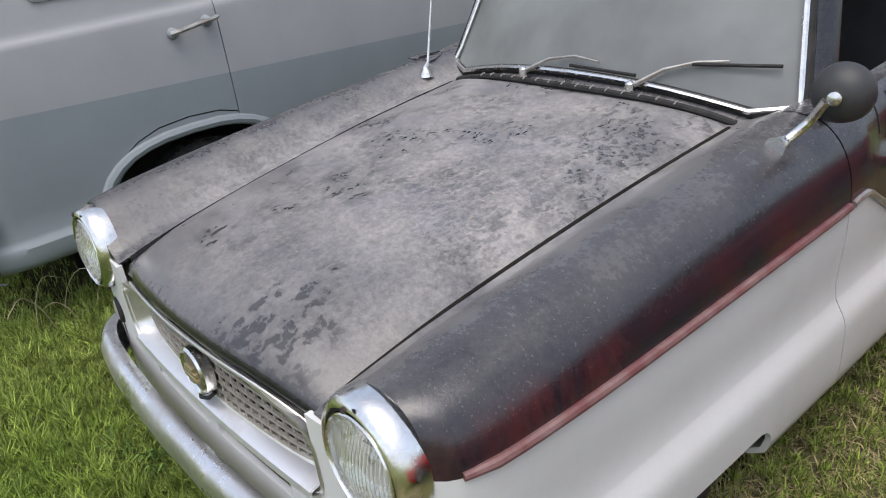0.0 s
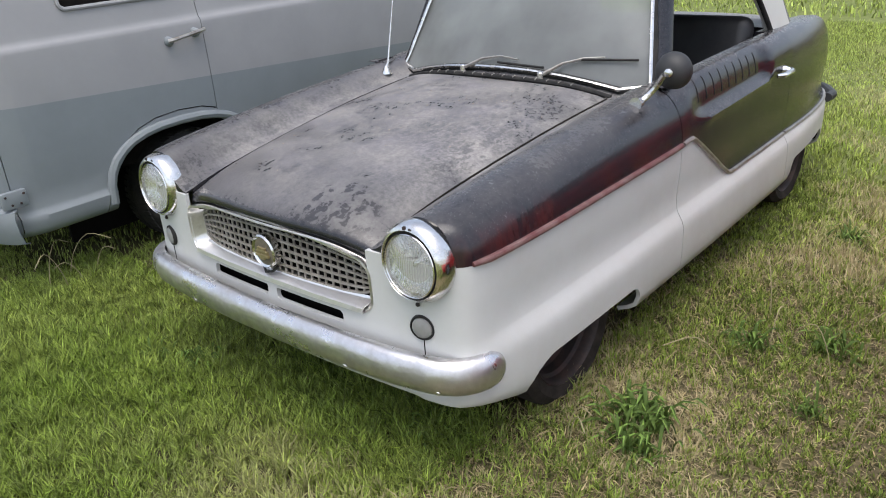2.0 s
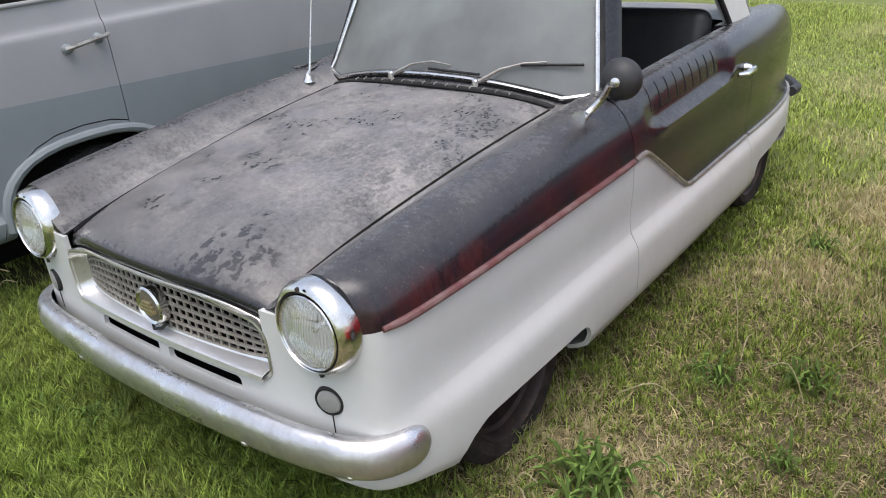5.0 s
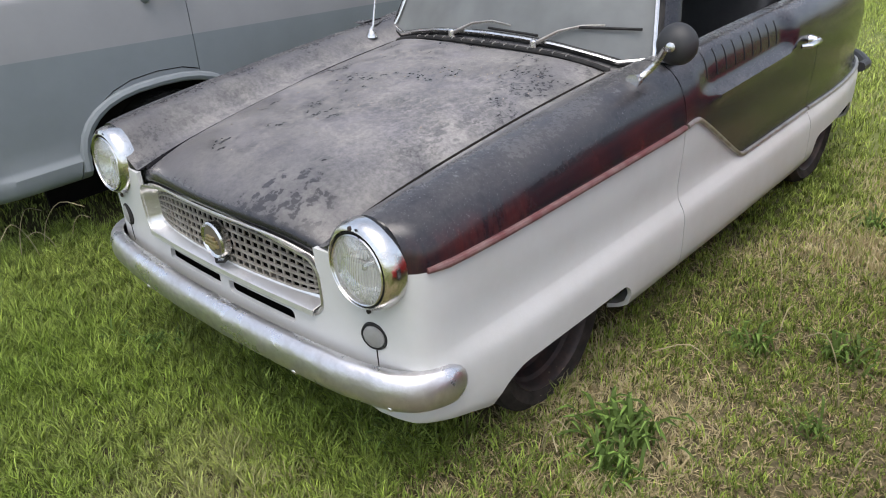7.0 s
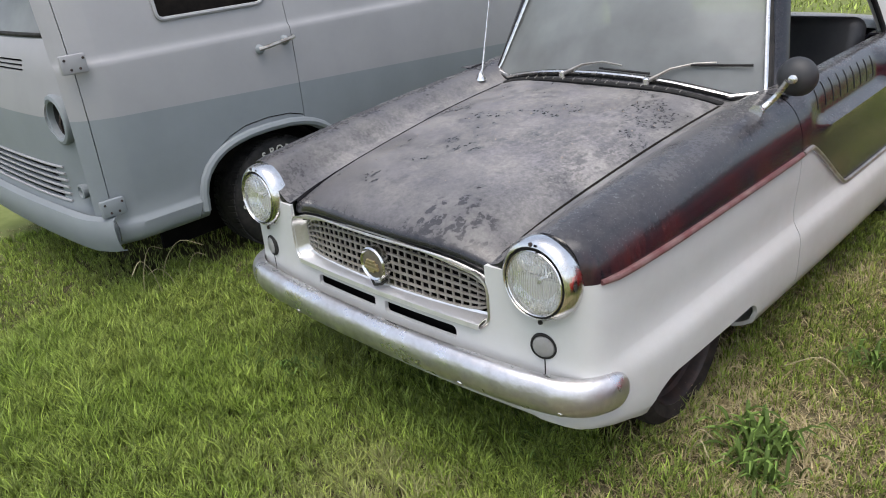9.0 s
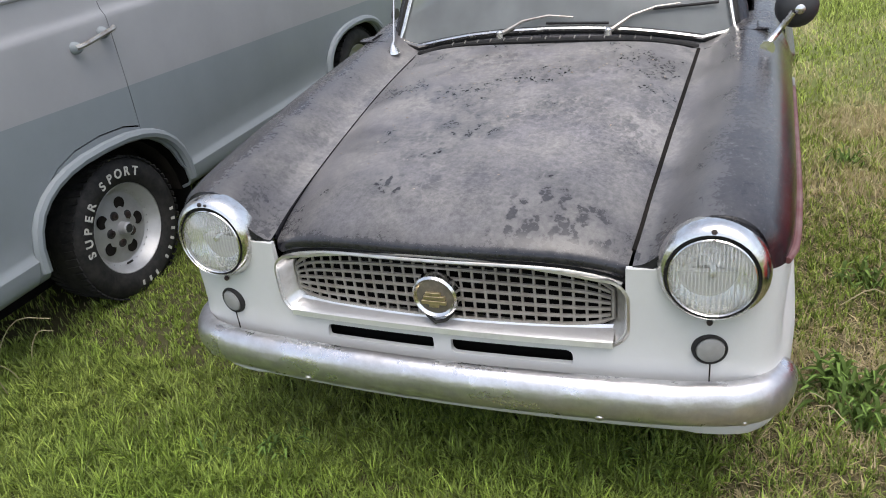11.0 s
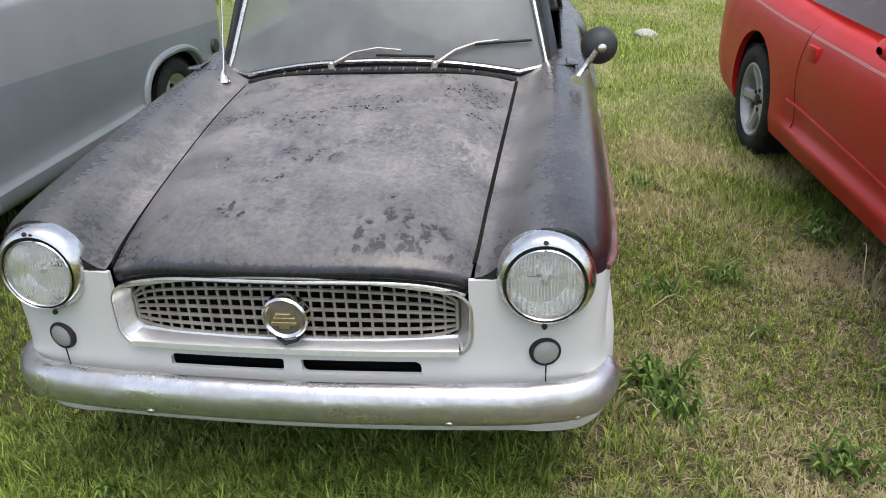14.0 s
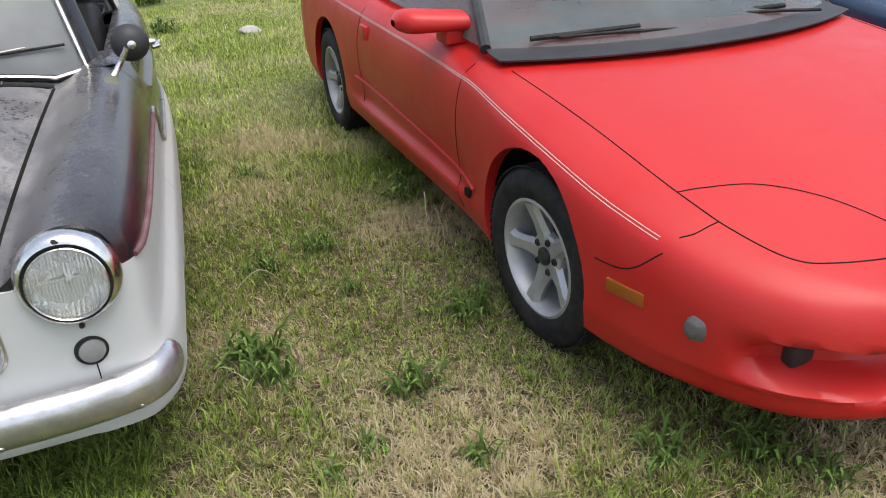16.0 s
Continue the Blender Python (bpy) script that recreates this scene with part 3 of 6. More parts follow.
def outline(y):
    """How far the skirt stands out at y: nothing across the nose, all of it along the sides."""
    return min(1.0, max(0.25, (y - 0.05) / 0.25))


def white_column(y, w, low=None):
    top = split_z(y)
    zs = [0.20, 0.215, 0.235, 0.27, 0.31, 0.36, 0.40, 0.418, 0.430, 0.436, 0.444, 0.462, 0.477]
    crease = min(0.482, top - 0.004)
    zs = [min(z, crease - 0.002) for z in zs] + [crease + (top - crease) * k / 6 for k in range(7)]
    lift = 0.078 * min(1.0, max(0.0, (0.30 - y) / 0.20))
    return [(w + skirt_x(z) * outline(y), y, max(z, z + lift * (0.36 - z) / 0.16) if z < 0.36 else z) for z in zs]


def stations(a, b, step, extra=()):
    n = max(2, round((b - a) / step))
    ys = {round(a + (b - a) * k / n, 4) for k in range(n + 1)} | {e for e in extra if a < e < b}
    return sorted(ys)


classic = thing("classic_car", pose(0, 0, 0), "small two-tone black and cream classic coupe, dusty and weathered", "car")

# the white lower body, from one side round the nose to the other
SIDE_Y = sorted({y for y, *_ in PLAN} | {0.052, 0.066, 0.09, 0.13, 0.2, 0.35, 0.6, 0.75} | {1.05, 1.20, 1.222})
side_cols = [white_column(y, half_width(y)) for y in SIDE_Y if y <= 1.222]
w0 = half_width(0.05)
nose_cols = []
for k in range(1, 24):
    x = w0 - 2 * w0 * k / 24
    col = white_column(0.05, w0)
    nose_cols.append([(x, 0.05 - 0.030 * (1 - (x / w0) ** 2) - (px - w0) * 0.5, z) for px, _, z in col])
cols = side_cols[::-1] + nose_cols + [[(-x, y, z) for x, y, z in c] for c in side_cols]
shell = facing(grid(cols), (0, -1, 0))
thick(shell, 0.014)
arch = rounded(0.262, 0.915, -0.2, 0.322, [0.01, 0.01, 0.055, 0.15], 8)
mouth = rounded(-0.428, 0.428, 0.508, 0.80, [0.05, 0.05, 0.02, 0.02], 6)
slot_r = rounded(0.022, 0.312, 0.448, 0.485, [0.014, 0.006, 0.016, 0.006], 4)
slot_l = [(-u, v) for u, v in slot_r][::-1]
shell = cut(shell, prism(arch, "x", -1, 1), prism(mouth, "y", -0.3, 0.3), prism(slot_r, "y", -0.3, 0.3), prism(slot_l, "y", -0.3, 0.3))
part("front_body", shell, M_WHITE, classic, "cream-white nose and front flanks with chipped edges", 40)

# the white lower door and rear quarter on each side
for sgn in (1, -1):
    for name, a, b, arch_y in (("door_lower_panel", 1.226, 2.318, None), ("rear_lower_body", 2.322, 3.55, 2.76)):
        ys = stations(a, b, 0.08, (1.26, 1.30, 1.33, 1.67, 1.70, 1.75))
        bm = facing(grid([[(sgn * x, y, z) for x, y, z in white_column(y, half_width(y))] for y in ys]), (sgn, 0, 0))
        thick(bm, 0.012)
        if arch_y:
            bm = cut(bm, prism(rounded(2.42, 3.08, -0.2, 0.33, [0.01, 0.01, 0.10, 0.06], 6), "x", -1, 1))
        part(name, bm, M_WHITE, classic, "", 40)


# the black upper body: fender, door, quarter
def fender_section(y, sgn):
    w, zs, zc = half_width(y), split_z(y), smooth_keys(CROWN, y)[0]
    hz, xs = smooth_keys(HOOD, min(max(y, 0.06), 1.6))[1:]
    xs += 0.006 if sgn > 0 else 0.001
    xc = 0.605 + 0.03 * min(1, y / 0.8)
    low = min(zs, zc - 0.05)
    pts = []
    for k in range(13):
        a = math.pi / 2 * k / 12
        pts.append((xc + (w - xc) * math.cos(a) ** 0.85, y, low + (zc - low) * math.sin(a) ** 0.92))
    for k in range(1, 11):
        s = k / 10
        pts.append((xc + (xs - xc) * s, y, hz + (zc - hz) * (0.5 + 0.5 * math.cos(math.pi * s ** 1.15))))
    pts.append((xs - 0.002, y, hz - 0.02))
    return [(sgn * x, y, z) for x, y, z in pts]


def even(line, n):
    """n points evenly spaced along a line."""
    p = [Vector(q) for q in line]
    d = np.concatenate([[0], np.cumsum([(b - a).length for a, b in zip(p, p[1:])])])
    return [Vector([float(np.interp(t, d, [q[i] for q in p])) for i in range(3)]) for t in np.linspace(0, d[-1], n)]


def door_section(y, sgn):
    w, zs, zc = half_width(y), split_z(y), smooth_keys(CROWN, y)[0]
    # the scooped upper door: the panel steps in above the pocket's edge
    along = min(1.0, max(0.0, (y - 1.30) / 0.10)) * min(1.0, max(0.0, (2.06 - y) / 0.06))
    pts = []
    zp = 0.765 + 0.02 * (y - 1.3)
    zz = [zs + (zp - 0.02 - zs) * k / 8 for k in range(9)] + [zp - 0.008, zp, zp + 0.01, zp + 0.022, zp + 0.036]
    for z in zz:
        swell = 0.010 * along * max(0, 1 - abs(z - zp) / 0.035)
        step = 0.026 * along * min(1, max(0, (z - zp) / 0.03))
        pts.append((w + (skirt_x(z) if z < 0.71 else 0) + swell - step, y, z))
    x1, z1 = pts[-1][0], pts[-1][2]
    for k in range(1, 10):
        a = math.pi / 2 * k / 9
        xt = 0.69
        pts.append((xt + (x1 - xt) * math.cos(a) ** 0.9, y, z1 + (zc - z1) * math.sin(a)))
    blend = min(1.0, max(0.0, (y - 1.227) / 0.20))
    blend = blend * blend * (3 - 2 * blend)
    if blend < 1:
        ahead = [(abs(x), y_, z) for x, y_, z in fender_section(y, 1)][:15]
        pts = [tuple(Vector(a).lerp(Vector(b), blend)) for a, b in zip(even(ahead, len(pts)), even(pts, len(pts)))]
    pts += [(0.650, y, zc - 0.004), (0.646, y, zc - 0.014), (0.642, y, zc - 0.20)]
    return [(sgn * x, y, z) for x, y, z in pts]


def quarter_section(y, sgn):
    w, zs, zc = half_width(y), split_z(y), smooth_keys(CROWN, y)[0]
    xc = 0.68 * w / 0.78
    pts = []
    for k in range(9):
        z = zs + (zc - 0.16 - zs) * k / 8
        pts.append((w + (skirt_x(z) if z < 0.71 else 0), y, z))
    for k in range(1, 12):
        a = math.pi / 2 * k / 11
        pts.append((xc + (w - xc) * math.cos(a) ** 0.9, y, zc - 0.16 + 0.16 * math.sin(a)))
    pts += [(xc * 0.90, y, zc - 0.004), (xc * 0.86, y, zc - 0.03), (xc * 0.80, y, zc - 0.12)]
    return [(sgn * x, y, z) for x, y, z in pts]


FENDER, DOOR = {}, {}
for sgn in (1, -1):
    bm = facing(grid([fender_section(y, sgn) for y in stations(0.075, 1.222, 0.045, (0.09, 0.105))]), (sgn, 0, 1))
    thick(bm, 0.010)
    FENDER[sgn] = bm.copy()
    first = fender_section(0.075, sgn)[15:-1]
    lip_rows = [[(x, y, z - (0.075 - y) * 0.25) for x, _, z in first] for y in (0.075, 0.062, 0.046)]
    lip_rows.append([(x, 0.044, z - 0.03) for x, _, z in first])
    lip_bm = facing(grid(lip_rows), (0, -1, 1))
    part("fender_lip", thick(lip_bm, 0.006), M_BLACK, classic)
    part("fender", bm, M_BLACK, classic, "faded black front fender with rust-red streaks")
    bm = facing(grid([door_section(y, sgn) for y in stations(1.227, 2.318, 0.035, (1.26, 1.30, 1.33, 1.67, 1.70))]), (sgn, 0, 0))
    thick(bm, 0.010)
    DOOR[sgn] = bm.copy()
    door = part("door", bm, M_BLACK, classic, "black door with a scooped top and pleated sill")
    side = "x" if sgn > 0 else "-x"
    # pleats across the top of the door
    for k in range(9):
        y = 1.40 + 0.068 * k
        line = hang(DOOR[sgn], [(0, y, 0.822 + 0.010 * i) for i in range(9)], side)
        if len(line) > 2:
            part("pleat", tube([p + Vector((sgn * 0.001, 0, 0)) for p in line], 0.0014, 5), M_RUBBER, door)
    # pull handle
    hx = half_width(2.2)
    grip = tube([(sgn * (hx + 0.012), 2.10, 0.782), (sgn * (hx + 0.035), 2.12, 0.784), (sgn * (hx + 0.04), 2.20, 0.786), (sgn * (hx + 0.02), 2.245, 0.786)], [0.008, 0.012, 0.012, 0.007], 8)
    boss = revolve([(0, 0), (0.02, 0), (0.018, 0.012), (0.012, 0.03), (0, 0.03)], Matrix.Translation((sgn * (hx - 0.004), 2.215, 0.785)) @ pose(0, 0, 0, 0, 90 * sgn, 0), 16)
    part("door_handle", joined(grip, boss), M_CHROME, door, "chrome pull handle")
    bm = facing(grid([quarter_section(y, sgn) for y in stations(2.323, 3.55, 0.06)]), (sgn, 0, 0))
    thick(bm, 0.010)
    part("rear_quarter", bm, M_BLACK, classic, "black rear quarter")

# bright moulding between the colours: reddened along the fender, dull metal along the door
for sgn in (1, -1):
    def along_split(ys):
        out = []
        for y in ys:
            z = split_z(y)
            out.append((sgn * (half_width(y) + (skirt_x(z) if z < 0.70 else 0) * outline(y) + 0.003), y, z))
        return out
    part("fender_moulding", tube([(x, y, z + 0.004) for x, y, z in along_split(stations(0.108, 1.215, 0.05))], [0.007] + [0.0098] * (len(stations(0.108, 1.215, 0.05)) - 1), 10, flat=1.0), M_REDTRIM, classic, "reddish weathered moulding strip")
    part("door_moulding", tube(along_split(sorted({1.232, 1.25, 1.26, 1.275, 1.29, 1.30, 1.315, 1.33, 1.4, 1.5, 1.6, 1.67, 1.685, 1.70, 1.72, 1.75, 1.9, 2.1, 2.31})), 0.0085, 8), M_BRIGHT, classic, "dull bright zigzag moulding")
    part("quarter_moulding", tube(along_split(stations(2.33, 3.45, 0.1)), 0.008, 8), M_BRIGHT, classic)


# hood
def hood_point(yc, zc, ze, xs, u):
    bow = 0.045 if yc < 0.05 else 0.045 + (0.02 - 0.045) * min(1, (yc - 0.05) / 0.3)
    if yc > 0.7:
        bow = 0.02 + 0.03 * (yc - 0.7) / 0.49
    a = abs(u)
    return (u * xs, yc + bow * a ** 2.2, ze + (zc + 0.016 * min(1.0, max(0.0, (yc - 0.02) / 0.15)) * min(1.0, max(0.0, (1.2 - yc) / 0.5)) - ze) * (1 - a ** 4.2))


hood_rows = []
HY = [(0.024, 0.706, 0.661, 0.417)] + HOOD[:4] + [tuple([y, *smooth_keys(HOOD[3:], y)]) for y in stations(0.06, 1.16, 0.045)[1:]]
for row in HY:
    hood_rows.append([hood_point(*row, -1 + 2 * k / 36) for k in range(37)])
bm = facing(grid(hood_rows), (0, 0, 1))
thick(bm, 0.012)
HOOD_BM = bm.copy()
for sgn in (1, -1):
    gap = [Vector(r[-1 if sgn > 0 else 0]) + Vector((sgn * 0.003, 0, -0.001 if sgn > 0 else -0.009)) for r in hood_rows[4:]]
    part("hood_gap", tube(gap, 0.0070 if sgn > 0 else 0.0030, 8), M_DARK if sgn > 0 else M_BLACK, classic)
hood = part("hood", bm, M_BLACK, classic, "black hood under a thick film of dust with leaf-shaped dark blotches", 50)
lip = [hood_point(0.008, 0.704, 0.657, 0.418, -1 + 2 * k / 30) for k in range(31)]
part("hood_lip_moulding", tube([Vector(p) + Vector((0, -0.001, -0.002)) for p in lip], 0.0042, 8), M_TARNISH, hood, "thin chrome strip along the hood lip")
# black tube draws rubber and shadow under the lip as one band
part("hood_lip_shadow_band", tube([Vector(p) + Vector((0, 0.022, -0.008)) for p in lip], 0.013, 8), M_RUBBER, hood)

# cowl: the black panel between hood and windscreen, with its ribbed air slot
WS_BASE = [(-0.595, 1.345, 0.880), (-0.55, 1.318, 0.874), (-0.497, 1.292, 0.869), (-0.40, 1.275, 0.889), (-0.28, 1.258, 0.909), (-0.14, 1.247, 0.921), (0, 1.243, 0.925),
           (0.14, 1.247, 0.921), (0.28, 1.258, 0.909), (0.40, 1.275, 0.889), (0.497, 1.292, 0.869), (0.55, 1.318, 0.874), (0.595, 1.345, 0.880)]
rear = [hood_point(1.165, 0.890, 0.846, 0.489, u / 10) for u in range(-10, 11)]


def base_at(x):
    return Vector((x, np.interp(x, [p[0] for p in WS_BASE], [p[1] for p in WS_BASE]), np.interp(x, [p[0] for p in WS_BASE], [p[2] for p in WS_BASE])))


rows = []
for s in range(7):
    f = s / 6
    rows.append([Vector(p) * (1 - f) + (base_at(p[0] * 1.01) + Vector((0, 0.012, -0.004))) * f + Vector((0, 0.004 * (1 - f), -0.012 * math.sin(math.pi * f))) for p in rear])
bm = facing(grid(rows), (0, 0, 1))
thick(bm, 0.01)
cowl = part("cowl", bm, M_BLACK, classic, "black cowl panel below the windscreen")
slot_line = [Vector(p) * 0.62 + base_at(p[0]) * 0.38 + Vector((0, 0, 0.0)) for p in rear[0:21]]
part("cowl_seal", tube([p - Vector((0, 0, 0.004)) for p in slot_line], 0.0095, 8, flat=0.9), M_RUBBER, cowl, "black rubber cowl seal")
for k in range(15):
    p = slot_line[3 + k]
    part("seal_clip", tube([p + Vector((0, -0.008, 0.002)), p + Vector((0, 0.009, 0.006))], 0.0025, 6), M_BRIGHT, cowl)

# side cowl tops, behind the fenders and below the pillars
for sgn in (1, -1):
    rows = []
    for y in stations(1.20, 1.46, 0.03):
        zc = smooth_keys(CROWN, y)[0]
        row = []
        for k in range(13):
            s = k / 12
            x = 0.665 + (0.475 - 0.665) * s
            z = 0.852 + (zc - 0.852) * (0.5 + 0.5 * math.cos(math.pi * min(1, s ** 1.1)))
            row.append((sgn * x, y, z - 0.002))
        rows.append(row)
    bm = facing(grid(rows), (0, 0, 1))
    thick(bm, 0.008)
    part("cowl_side", bm, M_BLACK, classic)

# windscreen
def ws_top(u):
    return Vector((u * 0.512, 1.462 + 0.045 * u * u, 1.222 - 0.008 * u * u))


U = [-1 + 2 * k / 28 for k in range(29)]
BASE_U = [-1.0, -0.92, -0.84, -0.67, -0.47, -0.235, 0, 0.235, 0.47, 0.67, 0.84, 0.92, 1.0]


def ws_base(u):
    return Vector([float(np.interp(u, BASE_U, [p[i] for p in WS_BASE])) for i in range(3)])


rows = []
for s in range(11):
    f = s / 10
    rows.append([ws_base(u).lerp(ws_top(u), f) + Vector((0, -0.018 * math.sin(math.pi * f) * (1 - u * u), 0)) for u in U])
glass = facing(grid(rows), (0, -1, 0))
windscreen = part("windscreen", glass, M_GLASS, classic, "hazy dusty windscreen reflecting a grey sky")
windscreen.visible_shadow = False
ring = [ws_base(u) for u in sorted(set(U) | {-0.84, 0.84})]
ring += [ws_base(1).lerp(ws_top(1), k / 8) for k in range(1, 7)]
c = ws_top(1)
ring += [ws_base(1).lerp(c, 0.9), ws_base(1).lerp(c, 0.96).lerp(ws_top(0.97), 0.3), ws_base(1).lerp(c, 1.0).lerp(ws_top(0.9), 0.5)]
ring += [ws_top(u) for u in U[::-1] if abs(u) < 0.93]
ring += [Vector((-p.x, p.y, p.z)) for p in (ws_base(1).lerp(c, 1.0).lerp(ws_top(0.9), 0.5), ws_base(1).lerp(c, 0.96).lerp(ws_top(0.97), 0.3), ws_base(1).lerp(c, 0.9))]
ring += [ws_base(-1).lerp(ws_top(-1), k / 8) for k in range(6, 0, -1)]
part("windscreen_trim", tube([p + Vector((0, -0.010, 0.002)) for p in ring], 0.0085, 8, close=True), M_CHROME, windscreen, "bright metal windscreen trim")
part("windscreen_rubber", tube([p + (p - Vector((0, 1.38, 1.05))) * 0.018 for p in ring], 0.013, 8, close=True), M_RUBBER, windscreen)

# pillars, header and white roof
ROOF = [(1.485, 0.530, 1.232, 1.240), (1.50, 0.545, 1.238, 1.262), (1.54, 0.560, 1.243, 1.282), (1.65, 0.578, 1.250, 1.308), (1.85, 0.590, 1.254, 1.332), (2.1, 0.594, 1.246, 1.338),
        (2.3, 0.590, 1.222, 1.325), (2.45, 0.585, 1.180, 1.300), (2.58, 0.575, 1.120, 1.262), (2.68, 0.56, 1.06, 1.215)]
rows = []
for y in stations(1.485, 2.68, 0.06, (1.50, 1.54)):
    w, ze, zc = smooth_keys(ROOF, y)
    row = []
    for k in range(25):
        u = -1 + 2 * k / 24
        row.append((u * w, y - (0.02 * (1 - u * u) if y < 1.6 else 0), ze + (zc - ze) * (1 - abs(u) ** 3.2)))
    rows.append(row)
bm = facing(grid(rows), (0, 0, 1))
thick(bm, 0.025)
roof = part("roof", bm, M_ROOF, classic, "white hardtop roof")
part("header", tube([(u * 0.545, 1.478 + 0.035 * u * u, 1.237 - 0.004 * u * u) for u in [-1 + k / 10 for k in range(21)]], 0.012, 8), M_BLACK, classic)
for sgn in (1, -1):
    a, b = Vector((sgn * 0.625, 1.385, 0.880)), Vector((sgn * 0.548, 1.535, 1.235))
    rows = []
    for k in range(11):
        f = k / 10
        p = a.lerp(b, f)
        wd = 0.034 - 0.008 * f
        rows.append([p + Vector((sgn * -wd, -0.03, 0)), p + Vector((sgn * -0.01, -0.034, 0)), p + Vector((sgn * wd * 0.5, -0.008, 0)), p + Vector((sgn * wd * 0.5, 0.03, 0)), p + Vector((sgn * -0.02, 0.035, 0)), p + Vector((sgn * -wd, 0.0, 0))])
    part("windscreen_pillar", grid(rows, close=True), M_BLACK, classic, "dark painted windscreen pillar", 50)
    # rear pillar: from the roof edge down to the belt, sweeping back
    rows = []
    for k in range(13):
        f = k / 12
        z = 1.245 + (0.905 - 1.245) * f
        x = 0.590 + 0.075 * f
        front = 2.00 + 0.38 * f ** 0.5
        back = 2.44 + 0.17 * f
        rows.append([(sgn * (x + 0.006 * math.sin(math.pi * q / 6)), front + (back - front) * q / 6, z) for q in range(7)])
    bm = facing(grid(rows), (sgn, 0, 0))
    thick(bm, 0.03)
    pillar = part("rear_pillar", bm, M_ROOF, classic, "white roof pillar")
    edge = [Vector(r[0]) + Vector((sgn * -0.004, -0.004, 0)) for r in rows]
    roofline = [(sgn * smooth_keys(ROOF, y)[0] * 1.0, y, smooth_keys(ROOF, y)[1] - 0.012) for y in stations(1.56, 2.06, 0.08)]
    part("window_seal", tube(fine(roofline[:-1] + [tuple(p) for p in edge[2:]], 2), 0.011, 8), M_RUBBER, classic, "black window seal")
    # wrapped rear window and the dull panel behind the pillar
    rows = []
    for k in range(9):
        f = k / 8
        rows.append([(sgn * (0.588 + 0.07 * f) * (1 - 0.28 * (q / 6) ** 2), 2.445 + 0.17 * f + (0.30 - 0.10 * (1 - f)) * q / 6, 1.225 + (0.905 - 1.225) * f - 0.02 * q / 6) for q in range(7)])
    bm = facing(grid(rows), (sgn, 0, 0))
    part("rear_window", bm, M_GLASS, classic, "dusty wrapped rear window")

# rear deck, tail and rear bumper
rows = []
for y in stations(2.55, 3.55, 0.08):
    zc = smooth_keys(CROWN, y)[0]
    xw = 0.68 * half_width(y) / 0.78 * 0.88
    rows.append([(-xw + 2 * xw * k / 16, y, zc - 0.02 + 0.02 * (1 - (2 * k / 16 - 1) ** 2)) for k in range(17)])
bm = facing(grid(rows), (0, 0, 1))
thick(bm, 0.01)
part("rear_deck", bm, M_BLACK, classic)
bm = facing(grid([[(-0.47 + 0.94 * k / 10, 3.55 + 0.03 * (1 - (k / 5 - 1) ** 2), z) for k in range(11)] for z in (0.25, 0.45, 0.6, 0.70)]), (0, 1, 0))
thick(bm, 0.01)
part("tail_panel", bm, M_BLACK, classic)
part("rear_bumper", tube(fine([(-0.712, 3.22, 0.44), (-0.69, 3.38, 0.43), (-0.5, 3.62, 0.42), (0, 3.68, 0.42), (0.5, 3.62, 0.42), (0.69, 3.38, 0.43), (0.712, 3.22, 0.44)], 6), 0.024, 10), M_TRIMBLACK, classic, "dark rear bumper")

# grille opening: chrome surround, tray, mesh and badge
mouth_line = rounded(-0.432, 0.432, 0.506, 0.668, [0.05, 0.05, 0.05, 0.05], 6)
top_line = [(0.38 - 0.76 * k / 16, 0.668 + 0.036 * (1 - (1 - k / 8) ** 2)) for k in range(17)]
mouth_line = mouth_line[:21] + top_line + mouth_line[21:]


def nose_y(x):
    return 0.05 - 0.030 * (1 - min(1, (x / w0) ** 2))


outer = [(u, nose_y(u) - 0.004, v) for u, v in mouth_line]
inner = [(u * 0.925, nose_y(u) + 0.045, 0.596 + (v - 0.596) * (0.80 if v < 0.59 else 0.92)) for u, v in mouth_line]
mid = [tuple((Vector(a) * 0.5 + Vector(b) * 0.5) + Vector((0, 0.006, 0))) for a, b in zip(outer, inner)]
bm = grid([outer, mid, inner], close=True)
facing(bm, (0, -1, 0))
thick(bm, 0.006)
grille = part("grille_surround", bm, M_TARNISH, classic, "stained chrome grille surround")
tray = [[(x, nose_y(x) + (dy if dy < 0.01 else 0.042 - 0.020 * (1 - min(1, abs(x) / 0.4) ** 2) + dy - 0.05), z) for x in [-0.402 + 0.804 * k / 20 for k in range(21)]] for dy, z in ((0.047, 0.537), (0.043, 0.530), (-0.002, 0.524), (-0.010, 0.520), (-0.013, 0.507), (-0.006, 0.503))]
bm = facing(grid(tray), (0, -1, 1))
thick(bm, 0.004)
part("grille_tray", bm, M_LEDGE, classic, "dull chrome ledge below the grille", 25)


def grille_y(x):
    return nose_y(x) + 0.042 - 0.020 * (1 - (x / 0.4) ** 2)


def grille_z(x):
    """Lower and upper edge of the mesh at x."""
    a = min(1.0, abs(x) / 0.398)
    return 0.534 + 0.02 * a ** 12, 0.693 - 0.040 * a ** 2 - 0.03 * a ** 12


